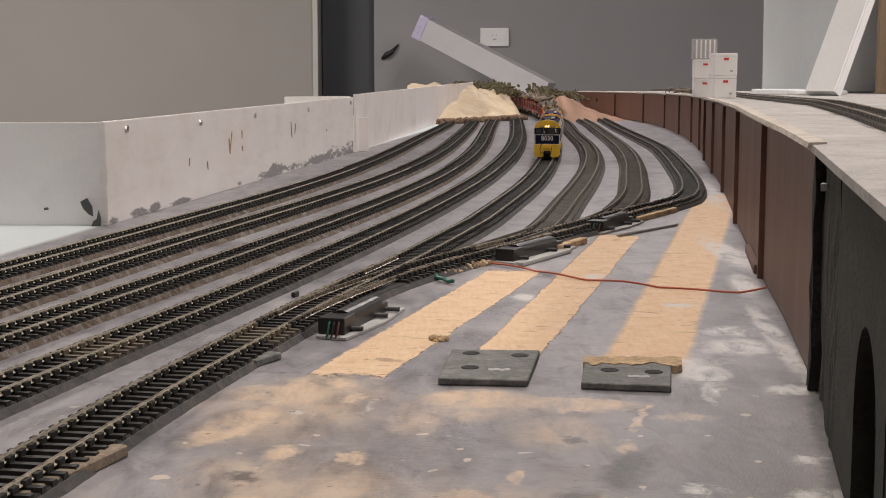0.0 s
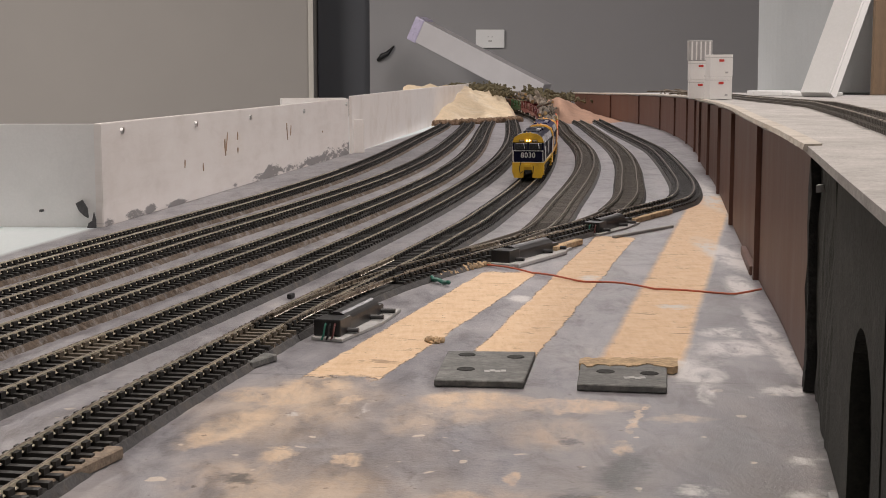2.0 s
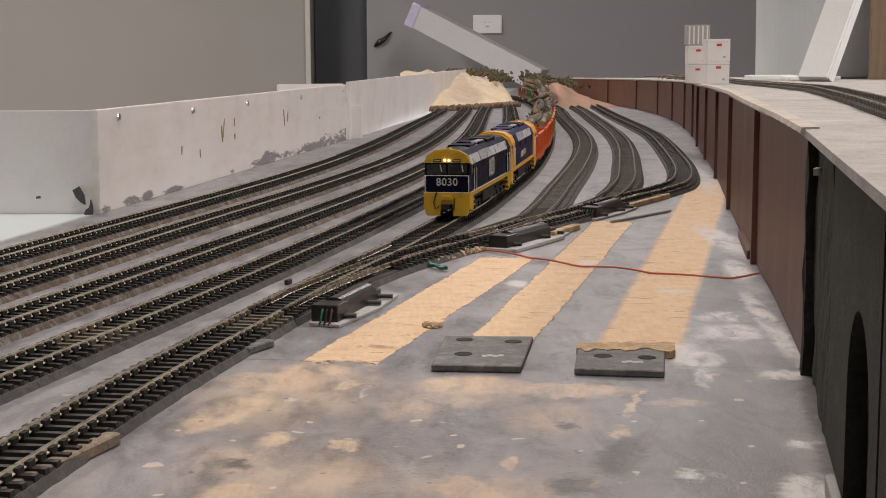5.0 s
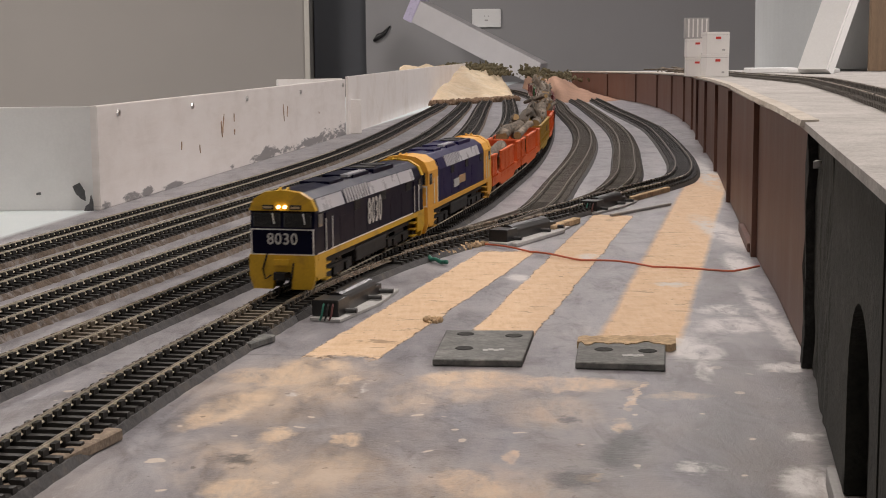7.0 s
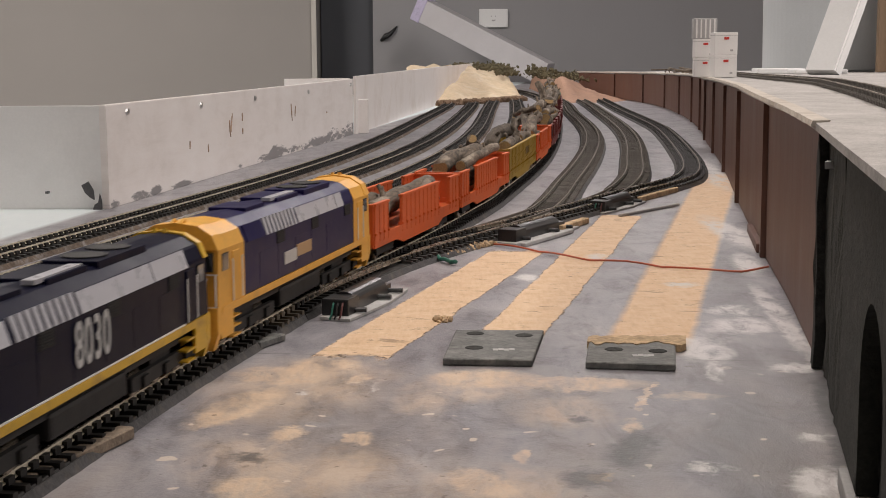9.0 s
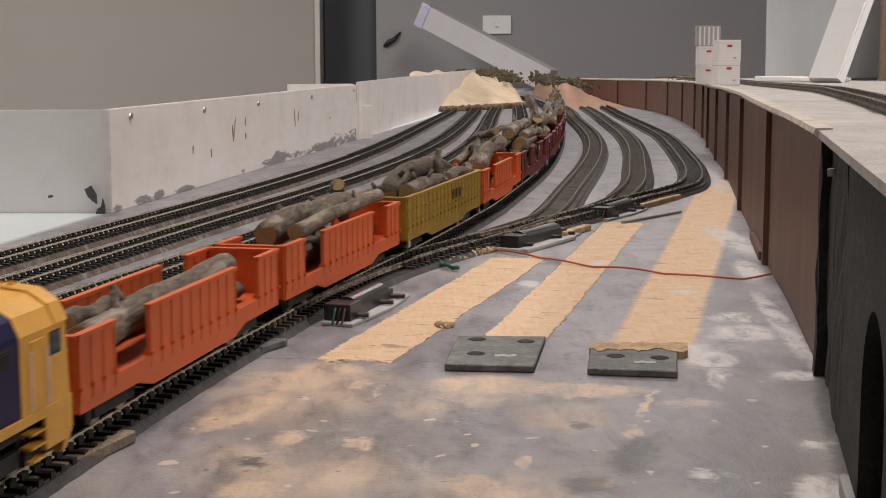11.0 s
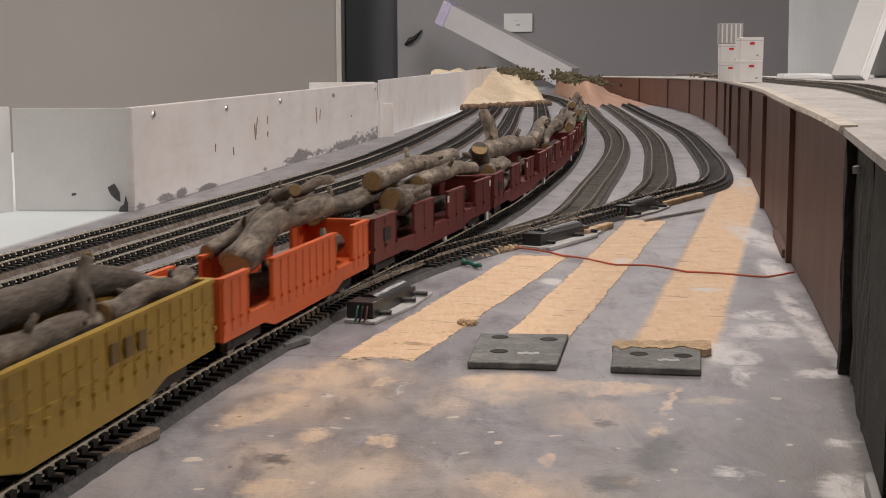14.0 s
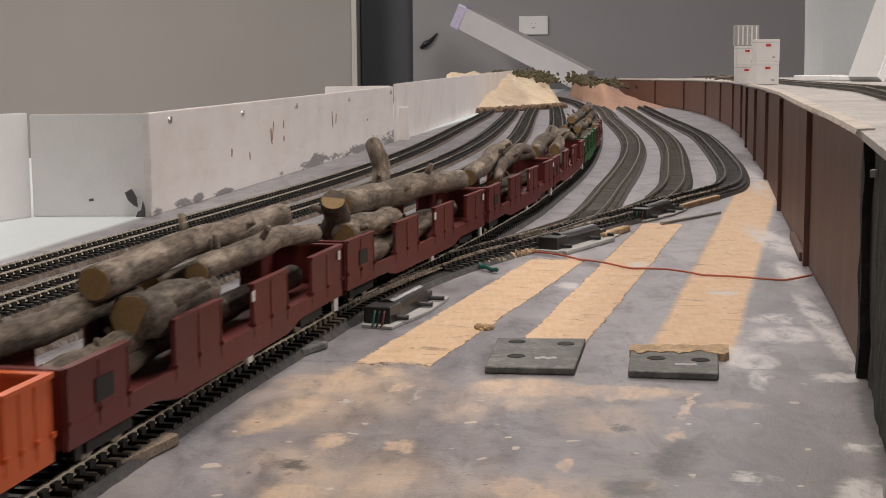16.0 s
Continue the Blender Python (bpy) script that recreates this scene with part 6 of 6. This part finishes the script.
# ---- far scenery ----
PLASTER = surface("cream_plaster_hill", (0.56, 0.45, 0.31), 0.9, fine=200, coarse=22, vary=0.25, dirt=(0.72, 0.66, 0.56), dirt_amount=0.6, bump=0.6)
EARTH = surface("pinkish_brown_earth", (0.33, 0.20, 0.14), 0.9, fine=200, coarse=22, vary=0.3, bump=0.6)
EARTH_DARK = surface("dark_brown_earth", (0.17, 0.11, 0.07), 0.95, fine=200, coarse=40, vary=0.4, bump=0.6)
SCRUB = surface("olive_scrub_foam", (0.090, 0.076, 0.042), 0.95, fine=300, coarse=40, vary=0.5, bump=0.6)


def hill(name, x0, x1, y0, y1, height, mat, label):
    nx, ny = 40, 36
    bm = bmesh.new()
    g = []
    for j in range(ny + 1):
        row = []
        for i in range(nx + 1):
            u, v = i / nx, j / ny
            x, y = x0 + (x1 - x0) * u, y0 + (y1 - y0) * v
            z = height(x, y)
            n = noise.noise(Vector((x * 18, y * 5, 0))) * 0.018 + noise.noise(Vector((x * 60, y * 17, 3))) * 0.005
            z = z + n * min(1, z / 0.03) - 0.003
            row.append(bm.verts.new((x + noise.noise(Vector((x * 30, y * 30, 9))) * 0.004, y, max(z, -0.004))))
        g.append(row)
    for j in range(ny):
        for i in range(nx):
            bm.faces.new((g[j][i], g[j][i + 1], g[j + 1][i + 1], g[j + 1][i]))
    ring = [g[0][i] for i in range(nx + 1)] + [g[j][nx] for j in range(1, ny + 1)] + [g[ny][i] for i in range(nx - 1, -1, -1)] + [g[j][0] for j in range(ny - 1, 0, -1)]
    low = [bm.verts.new((v.co.x, v.co.y, -0.006)) for v in ring]
    for i in range(len(ring)):
        k = (i + 1) % len(ring)
        bm.faces.new((ring[i], low[i], low[k], ring[k]))
    bm.faces.new(low)
    bmesh.ops.recalc_face_normals(bm, faces=bm.faces[:])
    tagged(part(name, bm, mat, smooth=True), label, "hill", kind="structure")


def ease(a, b, x):
    u = min(1, max(0, (x - a) / (b - a)))
    return u * u * (3 - 2 * u)


def left_height(x, y):
    edge = 3.26 + max(0.0, x + 0.02) * 1.45
    return (0.076 - 0.016 * ease(0.06, 0.20, x)) * (0.25 * ease(edge, edge + 0.10, y) + 0.75 * ease(edge + 0.05, edge + 0.75, y)) * (1 - ease(0.19, 0.215, x))


def right_height(x, y):
    return (0.050 * ease(3.40, 3.75, y)) * (1 - ease(0.29, 0.47, x) * 0.9) * ease(0.285, 0.305, x)


hill("plaster_hill", -0.10, 0.215, 3.24, 4.8, left_height, PLASTER, "cream plaster hillside over the far tracks")
hill("earth_bank", 0.283, 0.52, 3.40, 4.8, right_height, EARTH, "pinkish brown earth bank beside the cutting")


def scrub(name, spots, label, seed):
    rnd = random.Random(seed)
    bm = bmesh.new()
    for (cx, cy, cz, sx, sy, sz, n) in spots:
        for k in range(n):
            x, y, z = cx + rnd.gauss(0, sx), cy + rnd.gauss(0, sy), cz + abs(rnd.gauss(0, sz))
            r = rnd.uniform(0.003, 0.009)
            mm = Matrix.Translation((x, y, z)) @ Euler((rnd.random() * 6, rnd.random() * 6, 0)).to_matrix().to_4x4() @ Matrix.Diagonal((1, 0.7, 0.35, 1))
            bmesh.ops.create_icosphere(bm, subdivisions=1, radius=r, matrix=mm)
    for v in bm.verts:
        v.co += noise.noise_vector(v.co * 300) * 0.002
    tagged(part(name, bm, SCRUB), label, "scrub", kind="stuff")


scrub("scrub", [(0.13, 4.35, 0.072, 0.035, 0.12, 0.006, 170), (0.18, 4.2, 0.058, 0.016, 0.15, 0.008, 150), (0.08, 4.5, 0.078, 0.03, 0.1, 0.004, 80)], "olive green foam scrub on the plaster hill", 1)
scrub("scrub", [(0.315, 4.3, 0.044, 0.02, 0.2, 0.010, 170), (0.38, 4.3, 0.042, 0.03, 0.2, 0.008, 160), (0.30, 4.55, 0.046, 0.012, 0.15, 0.012, 120), (0.44, 4.4, 0.040, 0.03, 0.2, 0.006, 120)], "olive green foam scrub on the earth bank", 2)


crumbs("earth_lip", -0.005, 3.31, 0.200, 3.60, 0.010, 520, 0.0130, EARTH_DARK, "rough brown earth lip where the far tracks end", 11)


def far_wall_things():
    y = FAR - 0.001
    root = empty("socket_plate", pose(0.2095, y, 0.254))
    tagged(root, "white plastic wall socket plate with one outlet", "socket plate")
    part("cover_plate", boxes((-0.058, 0.058, -0.010, 0.0, -0.037, 0.037), bevel=0.003), PLASTICWHITE, root)
    part("switch", boxes((-0.007, 0.007, -0.0115, -0.0095, -0.012, -0.006)), CARDGREY, root)
    part("slot", boxes((-0.010, -0.006, -0.0112, -0.0095, 0.006, 0.010), (0.006, 0.010, -0.0112, -0.0095, 0.006, 0.010)), CARDGREY, root)
    bm = bmesh.new()
    k = FAR / 2540
    P = [((677 - 784) * k, FAR - 0.006, 0.127 + (122 - 105) * k), ((686 - 784) * k, FAR - 0.012, 0.127 + (122 - 97) * k), ((694 - 784) * k, FAR - 0.010, 0.127 + (122 - 93) * k), ((706 - 784) * k, FAR - 0.005, 0.127 + (122 - 80) * k)]
    tube(bm, P, [0.006, 0.012, 0.009, 0.003], 8)
    tagged(part("wall_hook", bm, BLACK, smooth=True), "small black hook fixed to the far wall", "hook")
    root = empty("lamp_tube_carton")
    tagged(root, "long white carton leaning against the far wall", "carton")
    a, b = Vector((-0.088, 5.62, 0.291)), Vector((0.392, 5.40, 0.036))
    d = b - a
    m = Matrix.Translation(a) @ d.to_track_quat("X", "Z").to_matrix().to_4x4()
    # white card greyed, with the shadow it stands in mixed into the colour
    part("carton_sleeve", boxes((0.025, d.length, -0.040, 0.040, -0.044, 0.044), bevel=0.003), surface("shaded_white_carton", (0.50, 0.485, 0.50), 0.6, fine=300, coarse=20, vary=0.08), root, m=m)
    # purple glow at the top end, painted as a lilac sleeve
    part("end_wrap", boxes((0.0, 0.040, -0.044, 0.044, -0.048, 0.048), bevel=0.006), surface("lilac_glow_tint", (0.50, 0.46, 0.62), 0.3, fine=300, coarse=40, vary=0.2), root, "carton end coloured lilac for the purple glow on it", m=m)


far_wall_things()

motions()
